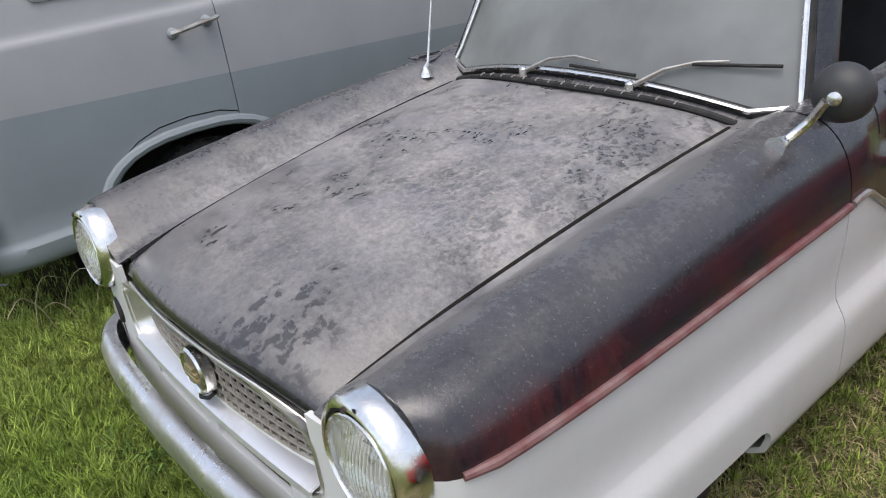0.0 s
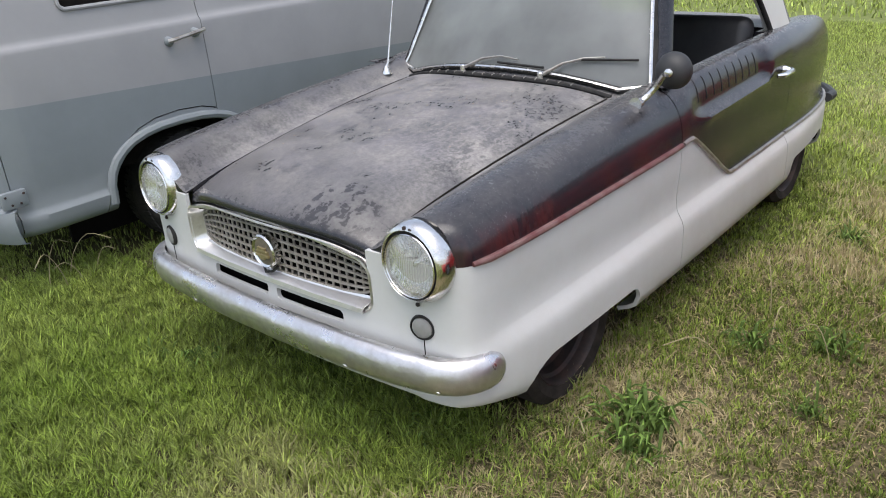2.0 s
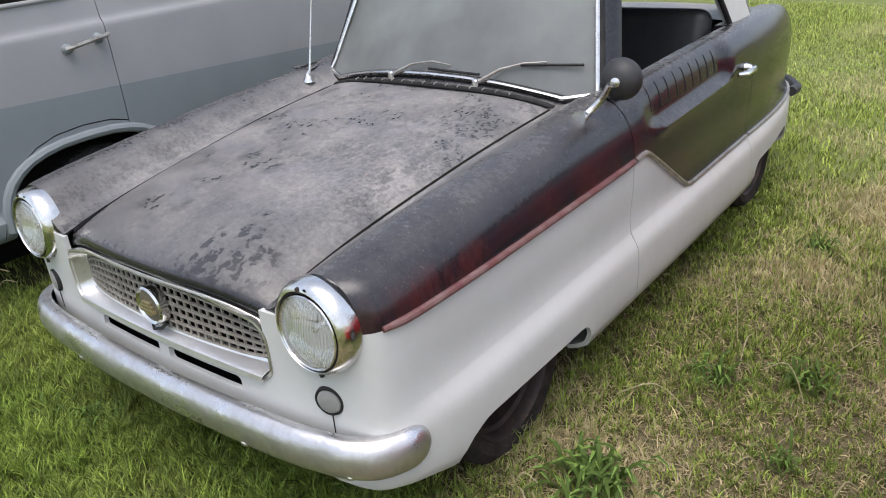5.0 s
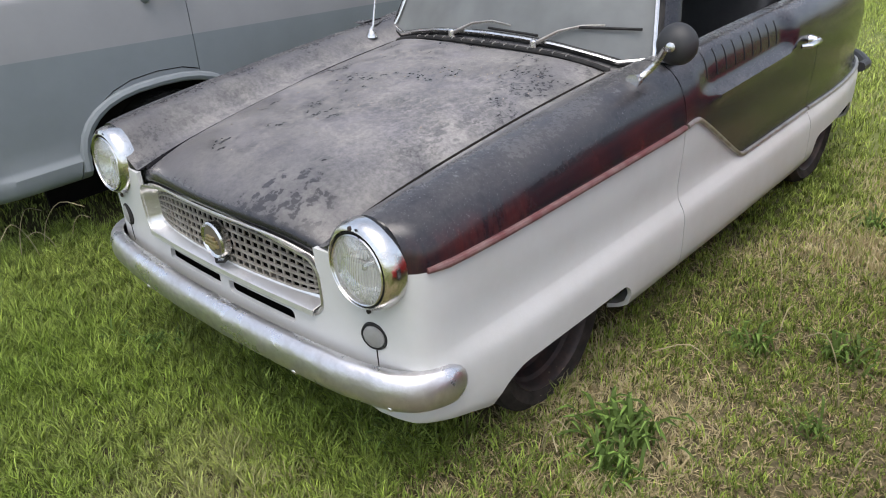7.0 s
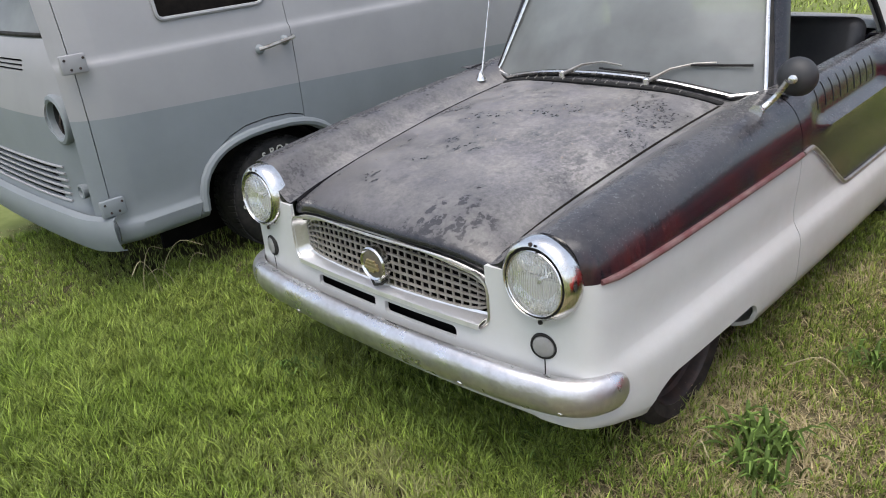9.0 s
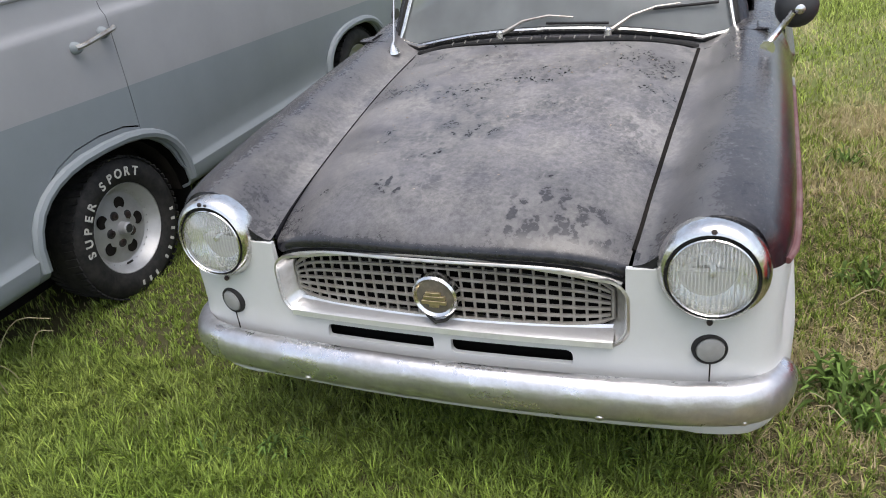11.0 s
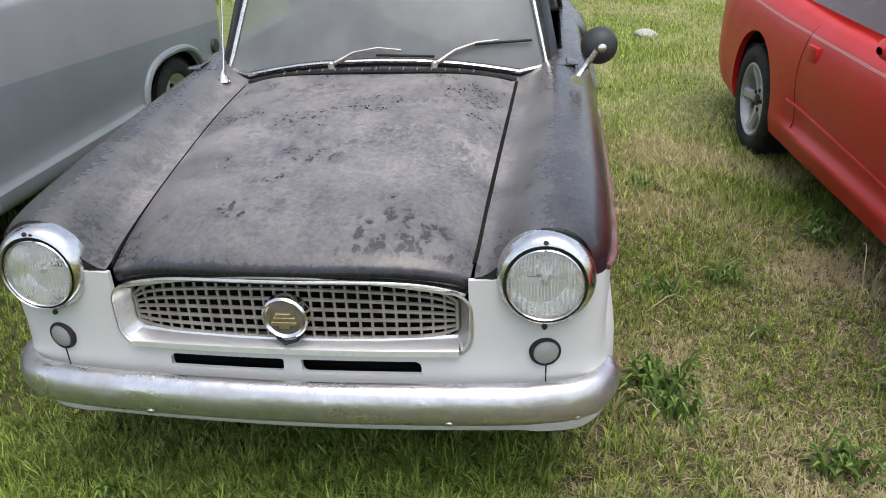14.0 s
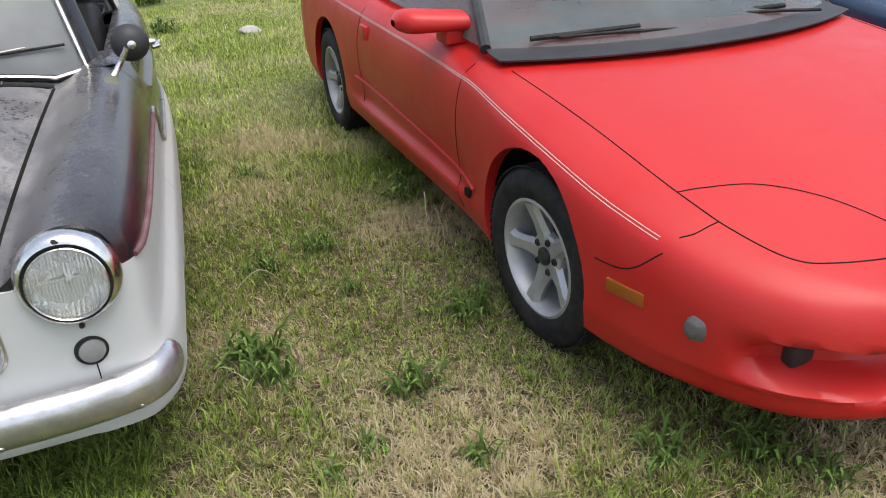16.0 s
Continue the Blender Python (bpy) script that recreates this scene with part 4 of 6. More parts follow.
frame_line = []
for k in range(41):
    x = -0.396 + 0.792 * k / 40
    frame_line.append((x, grille_y(x), grille_z(x)[1]))
for k in range(41):
    x = 0.396 - 0.792 * k / 40
    frame_line.append((x, grille_y(x), grille_z(x)[0]))
gm = part("grille_mesh", tube(frame_line, 0.005, 6, close=True), M_GRILLE, classic, "grey metal egg-crate grille mesh")
for k in range(1, 28):
    x = -0.396 + 0.792 * k / 28
    z0, z1 = grille_z(x)
    part("bar", block(x - 0.0030, x + 0.0030, grille_y(x) - 0.003, grille_y(x) + 0.004, z0, z1, 0.0015, 1), M_GRILLE, gm)
for k in range(1, 6):
    f = k / 6
    pts = [-0.392 + 0.784 * i / 32 for i in range(33)]
    rows = []
    for x in pts:
        z0, z1 = grille_z(x * 0.985)
        z = z0 + (z1 - z0) * f
        y = grille_y(x) - 0.002
        rows.append([(x, y - 0.003, z - 0.0032), (x, y - 0.003, z + 0.0032), (x, y + 0.004, z + 0.0032), (x, y + 0.004, z - 0.0032)])
    part("bar", grid(rows, close=True), M_GRILLE, gm)
# added black sheet: the shade behind the mesh as a colour
shade_sheet = facing(grid([[(x, grille_y(x) + 0.05, z) for x in [-0.41 + 0.82 * k / 12 for k in range(13)]] for z in (0.47, 0.56, 0.64, 0.70)]), (0, -1, 0))
thick(shade_sheet, 0.006)
part("grille_shade_sheet", shade_sheet, M_VOID, classic, "black sheet standing in for the shade behind the grille")
BADGE = Matrix.Translation((0, grille_y(0) - 0.020, 0.604)) @ pose(0, 0, 0, 90, 0, 0)
badge = part("badge", revolve([(0, 0.004), (0.040, 0.006), (0.0455, 0.010), (0.050, 0.015), (0.055, 0.010), (0.056, -0.012), (0.0, -0.012)], BADGE), M_CHROME, classic, "round chrome badge ring on the grille")
part("badge_face", revolve([(0, 0.014), (0.02, 0.0135), (0.036, 0.011), (0.0455, 0.0085)], BADGE), M_SOOT, badge, "tarnished dark badge face")
for dz, wd, dx in ((0.012, 0.018, 0), (0.002, 0.026, 0.002), (-0.010, 0.030, 0), (-0.018, 0.012, 0)):
    part("emblem_bar", block(dx - wd, dx + wd, grille_y(0) - 0.040, grille_y(0) - 0.030, 0.604 + dz - 0.0048, 0.604 + dz + 0.0048, 0.001, 1), M_GOLD, badge)
part("hood_release", tube([(-0.03, 0.025, 0.545), (-0.005, 0.012, 0.535), (0.02, 0.02, 0.54), (0.035, 0.03, 0.556)], 0.0045, 6), M_RUBBER, classic)
# two more dark sheets, put in for the shade inside the nose
part("nose_shade_sheet", block(-0.45, 0.45, 0.17, 0.20, 0.30, 0.70), M_DARK, classic)
part("slot_shade", block(-0.40, 0.40, 0.075, 0.085, 0.37, 0.50), M_VOID, classic, "black sheet standing in for the shade inside the air slots")

# headlamps
for sgn in (1, -1):
    HL = Matrix.Translation((sgn * 0.598, 0.052, 0.702)) @ pose(0, 0, 0, 90 - 4, 0, 0)
    rows = []
    for k in range(48):
        a = math.tau * k / 48
        t = (0.5 + 0.5 * math.sin(a)) ** 1.5
        rows.append([(r * math.cos(a), r * math.sin(a) + dz, h) for r, h, dz in ((0.0905, 0.012, -0.004), (0.0908, 0.027, -0.004), (0.0935, 0.0295 + 0.002 * t, -0.003), (0.1000, 0.024 + 0.005 * t, -0.001),
                                                                  (0.1070, 0.012 + 0.007 * t, 0), (0.1110, 0.001 + 0.004 * t, 0), (0.1118, -0.006, 0), (0.1112, -0.023, 0))])
    rows.append(rows[0])
    bm = grid(rows)
    bm.transform(HL)
    bmesh.ops.recalc_face_normals(bm, faces=bm.faces)
    lamp = part("headlamp", bm, M_CHROME, classic, "round chrome-rimmed headlamp", 50)
    HL = HL @ Matrix.Translation((0, -0.005, 0)) @ Matrix.Scale(0.0815 / 0.086, 4)
    part("lamp_seal", revolve([(0.0905, 0.014), (0.0925, 0.0265), (0.0965, 0.024), (0.0965, 0.010)], HL, 48), M_RUBBER, lamp, "black rubber lamp seal")
    part("retaining_ring", revolve([(0.0850, 0.020), (0.0858, 0.030), (0.0880, 0.0325), (0.0905, 0.030), (0.0912, 0.018)], HL, 48), M_CHROME, lamp, "thin chrome retaining ring")
    part("reflector", revolve([(0.0865 * math.sqrt(k / 14), -0.020 + 0.042 * k / 14) for k in range(14, -1, -1)], HL, 40), M_REFLECT, lamp, "silvered bowl reflector")
    part("bulb_shield", revolve([(0.009, -0.02), (0.009, 0.004), (0.007, 0.010), (0, 0.012)], HL, 16), M_CHROME, lamp)
    lens = [(0.086, 0.028)]
    for k in range(1, 14):
        r = 0.086 * (1 - k / 13)
        lens.append((r, 0.028 + 0.022 * (1 - (r / 0.086) ** 2)))
    part("lens", revolve(lens, HL, 48), M_LENS, lamp, "fluted clear glass lens").visible_shadow = False
    part("screw", revolve([(0.006, 0), (0.005, 0.004), (0, 0.005)], Matrix.Translation((sgn * 0.598, 0.02, 0.805)) @ pose(0, 0, 0, 70, 0, 0), 10), M_STEEL, lamp)
    part("screw", revolve([(0.007, 0), (0.006, 0.005), (0, 0.007)], Matrix.Translation((sgn * 0.598, 0.045, 0.583)) @ pose(0, 0, 0, 90, 0, 0), 10), M_STEEL, classic)
    # parking lamp and the seam below it
    PK = Matrix.Translation((sgn * 0.600, nose_y(0.6) + 0.006, 0.512)) @ pose(0, 0, 0, 90, 0, sgn * 14)
    pk = part("parking_lamp", revolve([(0.030, 0.006), (0.0315, 0.012), (0.0355, 0.012), (0.0375, 0.006), (0.038, -0.01)], PK, 32), M_RUBBER, classic, "small round parking lamp")
    part("parking_lens", revolve([(0.031, 0.006), (0.029, 0.013), (0.024, 0.017), (0.0, 0.019)], PK, 32), M_LAMPGREY, pk, "grey round lens")
    part("panel_seam", tube([(sgn * 0.603, nose_y(0.6) - 0.0005, 0.474 - 0.02 * k) for k in range(4)], 0.0016, 5), M_DARK, classic)

# front bumper: a rounded bar wrapped round the nose, with its wear
bl = fine([(-0.757, 0.190, 0.390), (-0.745, 0.115, 0.392), (-0.708, 0.055, 0.394), (-0.632, 0.016, 0.397), (-0.50, -0.009, 0.400), (-0.25, -0.028, 0.402), (0, -0.034, 0.402),
           (0.25, -0.028, 0.402), (0.50, -0.009, 0.400), (0.632, 0.016, 0.397), (0.708, 0.055, 0.394), (0.745, 0.115, 0.392), (0.757, 0.190, 0.390)], 8)
rows = []
for i, p in enumerate(bl):
    d = (bl[min(i + 1, len(bl) - 1)] - bl[max(i - 1, 0)]).normalized()
    out = Vector((d.y, -d.x, 0)).normalized()
    end = min(i, len(bl) - 1 - i) / 7
    sc = 1.0 if end >= 1 else max(0.12, math.sqrt(max(0.0, 1 - (1 - end) ** 2)))
    dent = 0.005 * noise.noise(p * 7.0) + 0.006 * max(0, noise.noise(p * 16.0) - 0.25)
    rows.append([p + out * (0.036 * sc * math.cos(a) + dent * max(0, math.cos(a))) + Vector((0, 0, 0.054 * sc * math.sin(a)))
                 for a in [radians(-115 + 230 * k / 18) for k in range(19)]])
bm = facing(grid(rows), (0, -1, 0))
thick(bm, 0.004)
bumper = part("front_bumper", bm, M_DULL, classic, "dull scuffed chrome front bumper with small dents", 60)
for x in (-0.68, -0.36, 0.38, 0.68):
    i = min(range(len(bl)), key=lambda j: abs(bl[j].x - x))
    part("bolt", revolve([(0.011, 0), (0.010, 0.005), (0.006, 0.008), (0, 0.009)], Matrix.Translation(bl[i] + Vector((0, -0.024, -0.034))) @ pose(0, 0, 0, 125, 0, 0), 12), M_TARNISH, bumper)

# wheels
def tyre_profile(r, w, rim):
    return [(rim, -w * 0.42), (rim + 0.012, -w * 0.47), (rim + (r - rim) * 0.5, -w * 0.52), (r - 0.022, -w * 0.47), (r - 0.005, -w * 0.38), (r, -w * 0.25), (r, w * 0.25),
            (r - 0.005, w * 0.38), (r - 0.022, w * 0.47), (rim + (r - rim) * 0.5, w * 0.52), (rim + 0.012, w * 0.47), (rim, w * 0.42)]


for sgn in (1, -1):
    for y in (0.655, 2.770):
        low = 0.248
        m = Matrix.Translation((sgn * 0.618, y, low)) @ pose(0, 0, 0, 0, 90 * sgn, 0)
        wheel = part("wheel", revolve([(0.200, 0.00), (0.206, 0.056), (0.199, 0.062), (0.192, 0.052), (0.188, 0.022), (0.177, 0.012), (0.172, -0.020), (0.150, -0.034), (0.140, -0.020), (0.120, -0.006), (0.085, 0.000), (0.0, 0.000)], m, 36), M_STEEL, classic, "rusty bare steel wheel")
        flat = revolve(tyre_profile(0.272, 0.14, 0.200), m, 48)
        for v in flat.verts:
            if v.co.z < 0.06:
                sag = 0.06 - v.co.z
                v.co.z = 0.06 - 0.066 * (1 - math.exp(-sag / 0.05))
                v.co.x += math.copysign(0.10 * sag, v.co.x - sgn * 0.618)
        part("tyre", flat, M_OLDTYRE, wheel, "worn black tyre gone half flat")
        part("hub", revolve([(0.05, 0.012), (0.045, 0.034), (0.03, 0.044), (0, 0.046)], m, 20), M_STEEL, wheel)
        for k in range(5):
            a = math.tau * k / 5
            part("wheel_nut", revolve([(0.010, 0.012), (0.009, 0.028), (0, 0.030)], m @ Matrix.Translation((0.075 * math.cos(a), 0.075 * math.sin(a), 0)), 8), M_STEEL, wheel)
        # inner arch and added wall in near-black, their shade put into the colour
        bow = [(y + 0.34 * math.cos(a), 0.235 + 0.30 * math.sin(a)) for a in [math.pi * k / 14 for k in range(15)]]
        part("wheel_house", grid([[(sgn * x, u, v) for u, v in bow] for x in (0.715, 0.47)]), M_VOID, classic, "inner wheel arch, near-black to hold its shade")
        part("arch_shade_wall", block(min(sgn * 0.47, sgn * 0.48), max(sgn * 0.47, sgn * 0.48), y - 0.34, y + 0.34, 0.16, 0.54), M_VOID, classic)

# underside, cabin floor, dashboard, seats, steering wheel
part("floor_pan", block(-0.70, 0.70, 0.95, 2.40, 0.235, 0.26), M_DARK, classic)
part("engine_bay", block(-0.46, 0.46, 0.22, 1.20, 0.26, 0.66), M_DARK, classic)
part("boot_floor", block(-0.46, 0.46, 2.40, 3.45, 0.28, 0.60), M_DARK, classic)
part("firewall", block(-0.64, 0.64, 1.19, 1.205, 0.26, 0.83), M_DARK, classic)
part("dashboard", block(-0.60, 0.60, 1.36, 1.48, 0.70, 0.865, 0.03, 3), M_TRIMBLACK, classic)
for a, b in ((-0.60, -0.02), (0.02, 0.60)):
    part("seat", block(a, b, 1.72, 2.18, 0.40, 0.56, 0.05, 3), M_SEAT, classic, "black vinyl seat")
    bk = block(a, b, -0.06, 0.06, 0.0, 0.50, 0.05, 4)
    bk.transform(pose(0, 2.20, 0.50, -14, 0, 0))
    part("backrest", bk, M_SEAT, classic, "black vinyl backrest with piping")
part("rear_shelf", block(-0.63, 0.63, 2.36, 2.95, 0.80, 0.865, 0.02, 2), M_SEAT, classic)
rim = [(0.33 + 0.19 * math.cos(a), 1.60 + 0.19 * math.sin(a) * math.sin(radians(25)), 0.86 + 0.19 * math.sin(a) * math.cos(radians(25))) for a in [math.tau * k / 32 for k in range(32)]]
wheel = part("steering_wheel", tube(rim, 0.011, 8, close=True), M_TRIMBLACK, classic, "thin dark steering wheel")
part("spoke", tube([rim[0], (0.33, 1.585, 0.85), rim[16]], 0.008, 6), M_CHROME, wheel)
part("column", tube([(0.33, 1.585, 0.85), (0.33, 1.40, 0.76)], 0.02, 8), M_TRIMBLACK, wheel)

# wipers
for x0, pts in ((-0.165, [(-0.165, 0), (-0.09, 0.028), (0.0, 0.040), (0.085, 0.034)]), (0.205, [(0.205, 0), (0.28, 0.040), (0.36, 0.068), (0.44, 0.082)])):
    def on_glass(x, h):
        u = x / 0.595
        b, t = ws_base(u), ws_top(u)
        return b.lerp(t, max(0, h) / 0.30) + Vector((0, -0.022, 0.004))
    arm = [on_glass(x, h) for x, h in pts]
    arm[0] += Vector((0, -0.012, -0.006))
    wiper = part("wiper", tube(arm, [0.008, 0.005, 0.004, 0.003], 6), M_BRIGHT, classic, "thin bright wiper arm")
    xe, he = pts[-1]
    part("wiper_blade", tube([on_glass(xe - 0.09, he - 0.020 + (0.004 if x0 < 0 else 0)), on_glass(xe + 0.12, he - 0.004 + (0.0 if x0 > 0 else -0.012))], 0.005, 6), M_RUBBER, wiper)
    part("wiper_pivot", revolve([(0.014, -0.01), (0.013, 0.01), (0.006, 0.016), (0, 0.017)], Matrix.Translation(arm[0]), 14), M_CHROME, wiper)

# aerial on the far fender
aer = part("aerial", tube([(-0.553, 1.165, 0.875), (-0.553, 1.165, 0.905), (-0.550, 1.175, 0.92), (-0.528, 1.235, 1.245)], [0.012, 0.009, 0.0045, 0.003], 8), M_CHROME, classic, "thin chrome radio aerial")
part("aerial_base", revolve([(0.024, 0.0), (0.022, 0.010), (0.014, 0.022), (0.010, 0.03), (0, 0.03)], Matrix.Translation((-0.553, 1.165, 0.876)), 16), M_CHROME, aer)

# round black door mirror on a chrome stalk
foot = Vector((0.690, 1.075, 0.893))
head = Vector((0.765, 1.145, 0.985))
mirror = part("door_mirror", tube(fine([foot + Vector((0, -0.04, 0.0)), foot, foot + Vector((0.03, 0.03, 0.035)), head + Vector((-0.01, -0.045, -0.005))], 6), [0.022] + [0.016] * 6 + [0.010] * 12, 10), M_CHROME, classic, "chrome mirror stalk")
MR = Matrix.Translation(head) @ Vector((0.12, -1, 0.05)).to_track_quat("Z", "Y").to_matrix().to_4x4()
part("mirror_head", revolve([(0, 0.045), (0.02, 0.043), (0.042, 0.033), (0.057, 0.012), (0.061, -0.008), (0.059, -0.014), (0, -0.014)], MR, 36), M_TRIMBLACK, mirror, "round black mirror back")
part("mirror_boss", revolve([(0.016, 0.03), (0.014, 0.052), (0.006, 0.056), (0, 0.056)], MR, 16), M_CHROME, mirror)

# dry petals and flakes strewn over the hood
rng = random.Random(21)
flecks = []
for k in range(80):
    u, y = rng.uniform(-0.42, 0.42), rng.triangular(0.12, 1.12, 0.95)
    spot = hang(HOOD_BM, [(u, y, 0)], "z")
    if spot:
        f = bmesh.new()
        s = rng.uniform(0.0012, 0.0036)
        bmesh.ops.create_icosphere(f, subdivisions=1, radius=s)
        f.transform(Matrix.Translation(spot[0] + Vector((0, 0, 0.0012))) @ pose(0, 0, 0, rng.uniform(-25, 25), rng.uniform(-25, 25), rng.uniform(0, 360)) @ Matrix.Diagonal((1.3, 0.7, 0.35, 1)))
        flecks.append(f)
tagged(new("petals", mesh_of("petals", joined(*flecks), M_FLECK)), "dry pale petals and flakes strewn on the hood", "debris", kind="stuff")


# ---- the grey van ----
# In its own space the near flank is x = 0, the body lies towards -x; y = 0 is the front wheel's axle.
VAN_W, VAN_H = 1.78, 1.92
VF, VR = -0.84, 3.18
van = thing("van", pose(-1.655, 0.70, 0.0), "flat-nosed old panel van in two greys of primer", "van")


def van_split(y):
    return 0.872 - 0.052 * (y + 0.76)


FLANK = [(0.285, -0.050), (0.30, -0.012), (0.33, 0.010), (0.385, 0.014), (0.405, -0.002), (0.42, -0.008), (0.6, 0.0), (0.85, 0.004), (1.08, 0.0), (1.095, -0.002), (1.115, -0.016), (1.15, -0.022),
         (1.22, -0.030), (1.6, -0.105), (1.72, -0.15), (1.82, -0.24), (1.89, -0.40), (1.92, -0.89)]


def van_plan(y):
    """How far the flank draws in near nose and tail."""
    f = max(0.0, (-0.62 - y) / 0.22)
    r = max(0.0, (y - 3.0) / 0.18)
    return 0.16 * (1 - math.sqrt(max(0, 1 - min(1, f) ** 2))) + 0.08 * (1 - math.sqrt(max(0, 1 - min(1, r) ** 2)))


def van_rows(y, zs):
    return [(smooth_keys(FLANK, z)[0] - van_plan(y), y, z) for z in zs]


VZ = [0.285, 0.30, 0.315, 0.33, 0.36, 0.385, 0.395, 0.405, 0.42, 0.5]
VZ2 = [1.0, 1.06, 1.08, 1.095, 1.105, 1.115, 1.13, 1.15, 1.22, 1.4, 1.6, 1.72, 1.82, 1.89, 1.92]


def van_arch(y0, top, wide, drop):
    """The outline of a wheel opening."""
    pts = [(y0 - wide - 0.03, -0.2)]
    for k in range(17):
        a = math.pi - math.pi * k / 16
        c, s = math.cos(a), math.sin(a)
        pts.append((y0 + wide * (abs(c) ** 0.8) * (1 if c > 0 else -1), drop + (top - drop) * s ** 0.75))
    pts.append((y0 + wide + 0.03, -0.2))
    return pts


ARCHES = [prism(van_arch(0.085, 0.625, 0.42, 0.25), "x", -0.5, 0.5), prism(van_arch(2.30, 0.60, 0.40, 0.25), "x", -0.5, 0.5)]
DOOR_A, DOOR_B = -0.765, 0.305


def flank(a, b, upper, cuts=()):
    ys = stations(a, b, 0.11, (-0.80, -0.72, -0.66, -0.62, 3.05, 3.1, 3.14, 3.17))
    rows = []
    for y in ys:
        s = van_split(y)
        zs = [z for z in VZ2] if upper else VZ + [0.5 + (s - 0.5) * k / 4 for k in (1, 2, 3, 4)]
        if upper:
            zs = [s + (1.0 - s) * k / 3 for k in range(3)] + zs
        rows.append(van_rows(y, zs))
    bm = facing(grid(rows), (1, 0, 0))
    thick(bm, 0.012)
    return cut(bm, *cuts) if cuts else bm


win = rounded(-0.36, 0.20, 1.225, 1.60, [0.03, 0.05, 0.05, 0.06], 5)
WINCUT = prism(win, "x", -0.6, 0.6)
door_low = flank(DOOR_A + 0.004, DOOR_B - 0.004, False, [prism(van_arch(0.085, 0.690, 0.495, 0.0), "x", -0.5, 0.5)])
door_up = flank(DOOR_A + 0.004, DOOR_B - 0.004, True, [WINCUT])
VD = door_up.copy()
vdoor = part("door", door_up, M_VANUP, van, "light grey primed front door")
part("door_lower", door_low, M_VANLOW, vdoor, "darker blue-grey lower door")
body_low = joined(flank(VF + 0.02, DOOR_A, False), flank(DOOR_B, VR, False, ARCHES))
part("body_lower", body_low, M_VANLOW, van, "blue-grey lower flank")
part("body_upper", joined(flank(VF + 0.02, DOOR_A, True), flank(DOOR_B, VR, True)), M_VANUP, van, "light grey upper flank")
# strip of body between the door's cut and the wheel opening
strip = cut(flank(DOOR_A + 0.2, DOOR_B - 0.003, False), ARCHES[0])
inside = van_arch(0.085, 0.684, 0.489, 0.0)
m_out = prism(inside, "x", -0.5, 0.5)


def only(bm, c):
    """The part of bm inside c."""
    me, cm = bpy.data.meshes.new("tmp"), bpy.data.meshes.new("tmp")
    bm.to_mesh(me)
    c.to_mesh(cm)
    a, b = new("tmp", me), new("tmp", cm)
    md = a.modifiers.new("x", "BOOLEAN")
    md.operation, md.object, md.solver = "INTERSECT", b, "EXACT"
    res = bpy.data.meshes.new_from_object(a.evaluated_get(bpy.context.evaluated_depsgraph_get()))
    out = bmesh.new()
    out.from_mesh(res)
    for o in (a, b):
        bpy.data.objects.remove(o)
    return out


part("wheel_arch_panel", only(strip, m_out), M_VANLOW, van)
for y0, top, wide in ((0.085, 0.640, 0.432), (2.30, 0.615, 0.412)):
    line = [(0.006, u, v) for u, v in van_arch(y0, top, wide, 0.335)[1:-1]]
    flare = part("wheel_arch_lip", tube(line, 0.022, 8), M_VANLOW, van, "rounded grey wheel-arch lip")
# far flank, nose, roof, tail
bm = facing(grid([[(-VAN_W - smooth_keys(FLANK, z)[0] + van_plan(y), y, z) for z in (0.285, 0.33, 0.5, 0.85, 1.1, 1.22, 1.6, 1.82, 1.92)] for y in stations(VF + 0.02, VR, 0.3)]), (-1, 0, 0))
thick(bm, 0.012)
part("far_flank", bm, M_VANLOW, van)
NOSE = [(0.285, 0.04), (0.32, 0.0), (0.39, -0.025), (0.43, -0.02), (0.5, 0.0), (0.7, -0.008), (0.86, -0.012), (1.0, 0.0), (1.12, 0.02), (1.20, 0.06), (1.25, 0.10), (1.70, 0.30), (1.82, 0.40), (1.92, 0.75)]


def nose_point(u, z):
    back = smooth_keys(NOSE, z)[0]
    x = -VAN_W / 2 + u * (VAN_W / 2 - 0.02 + smooth_keys(FLANK, z)[0] * (1 if z < 1.7 else 0.5))
    return Vector((x - (0.0 if abs(u) < 0.95 else 0), VF + back + 0.20 * abs(u) ** 7 + 0.03 * u * u, z))


def nose_sheet(z0, z1, n, cuts=()):
    zs = [z0 + (z1 - z0) * k / n for k in range(n + 1)]
    bm = facing(grid([[nose_point(math.copysign(abs(-1 + 2 * k / 44) ** 0.8, -1 + 2 * k / 44), z) for k in range(45)] for z in zs]), (0, -1, 0))
    thick(bm, 0.012)
    return cut(bm, *cuts) if cuts else bm


RINGS = []
for sgn in (1, -1):
    cx = -VAN_W / 2 + sgn * 0.64
    RINGS.append((cx, prism([(cx + 0.088 * math.cos(a), 0.865 + 0.088 * math.sin(a)) for a in [math.tau * k / 28 for k in range(28)]], "y", -1.3, -0.5)))
slots = [prism(rounded(-VAN_W / 2 - 0.50, -VAN_W / 2 + 0.50, 0.485 + 0.033 * k, 0.503 + 0.033 * k, 0.006, 2), "y", -1.3, -0.5) for k in range(5)]
vents = [prism(rounded(-VAN_W / 2 - 0.16, -VAN_W / 2 + 0.42, 1.065 + 0.02 * k, 1.075 + 0.02 * k, 0.004, 2), "y", -1.3, -0.5) for k in range(3)]
part("nose_lower", nose_sheet(0.285, 0.872, 20, [r[1] for r in RINGS] + slots), M_VANLOW, van, "blue-grey lower nose with slatted grille")
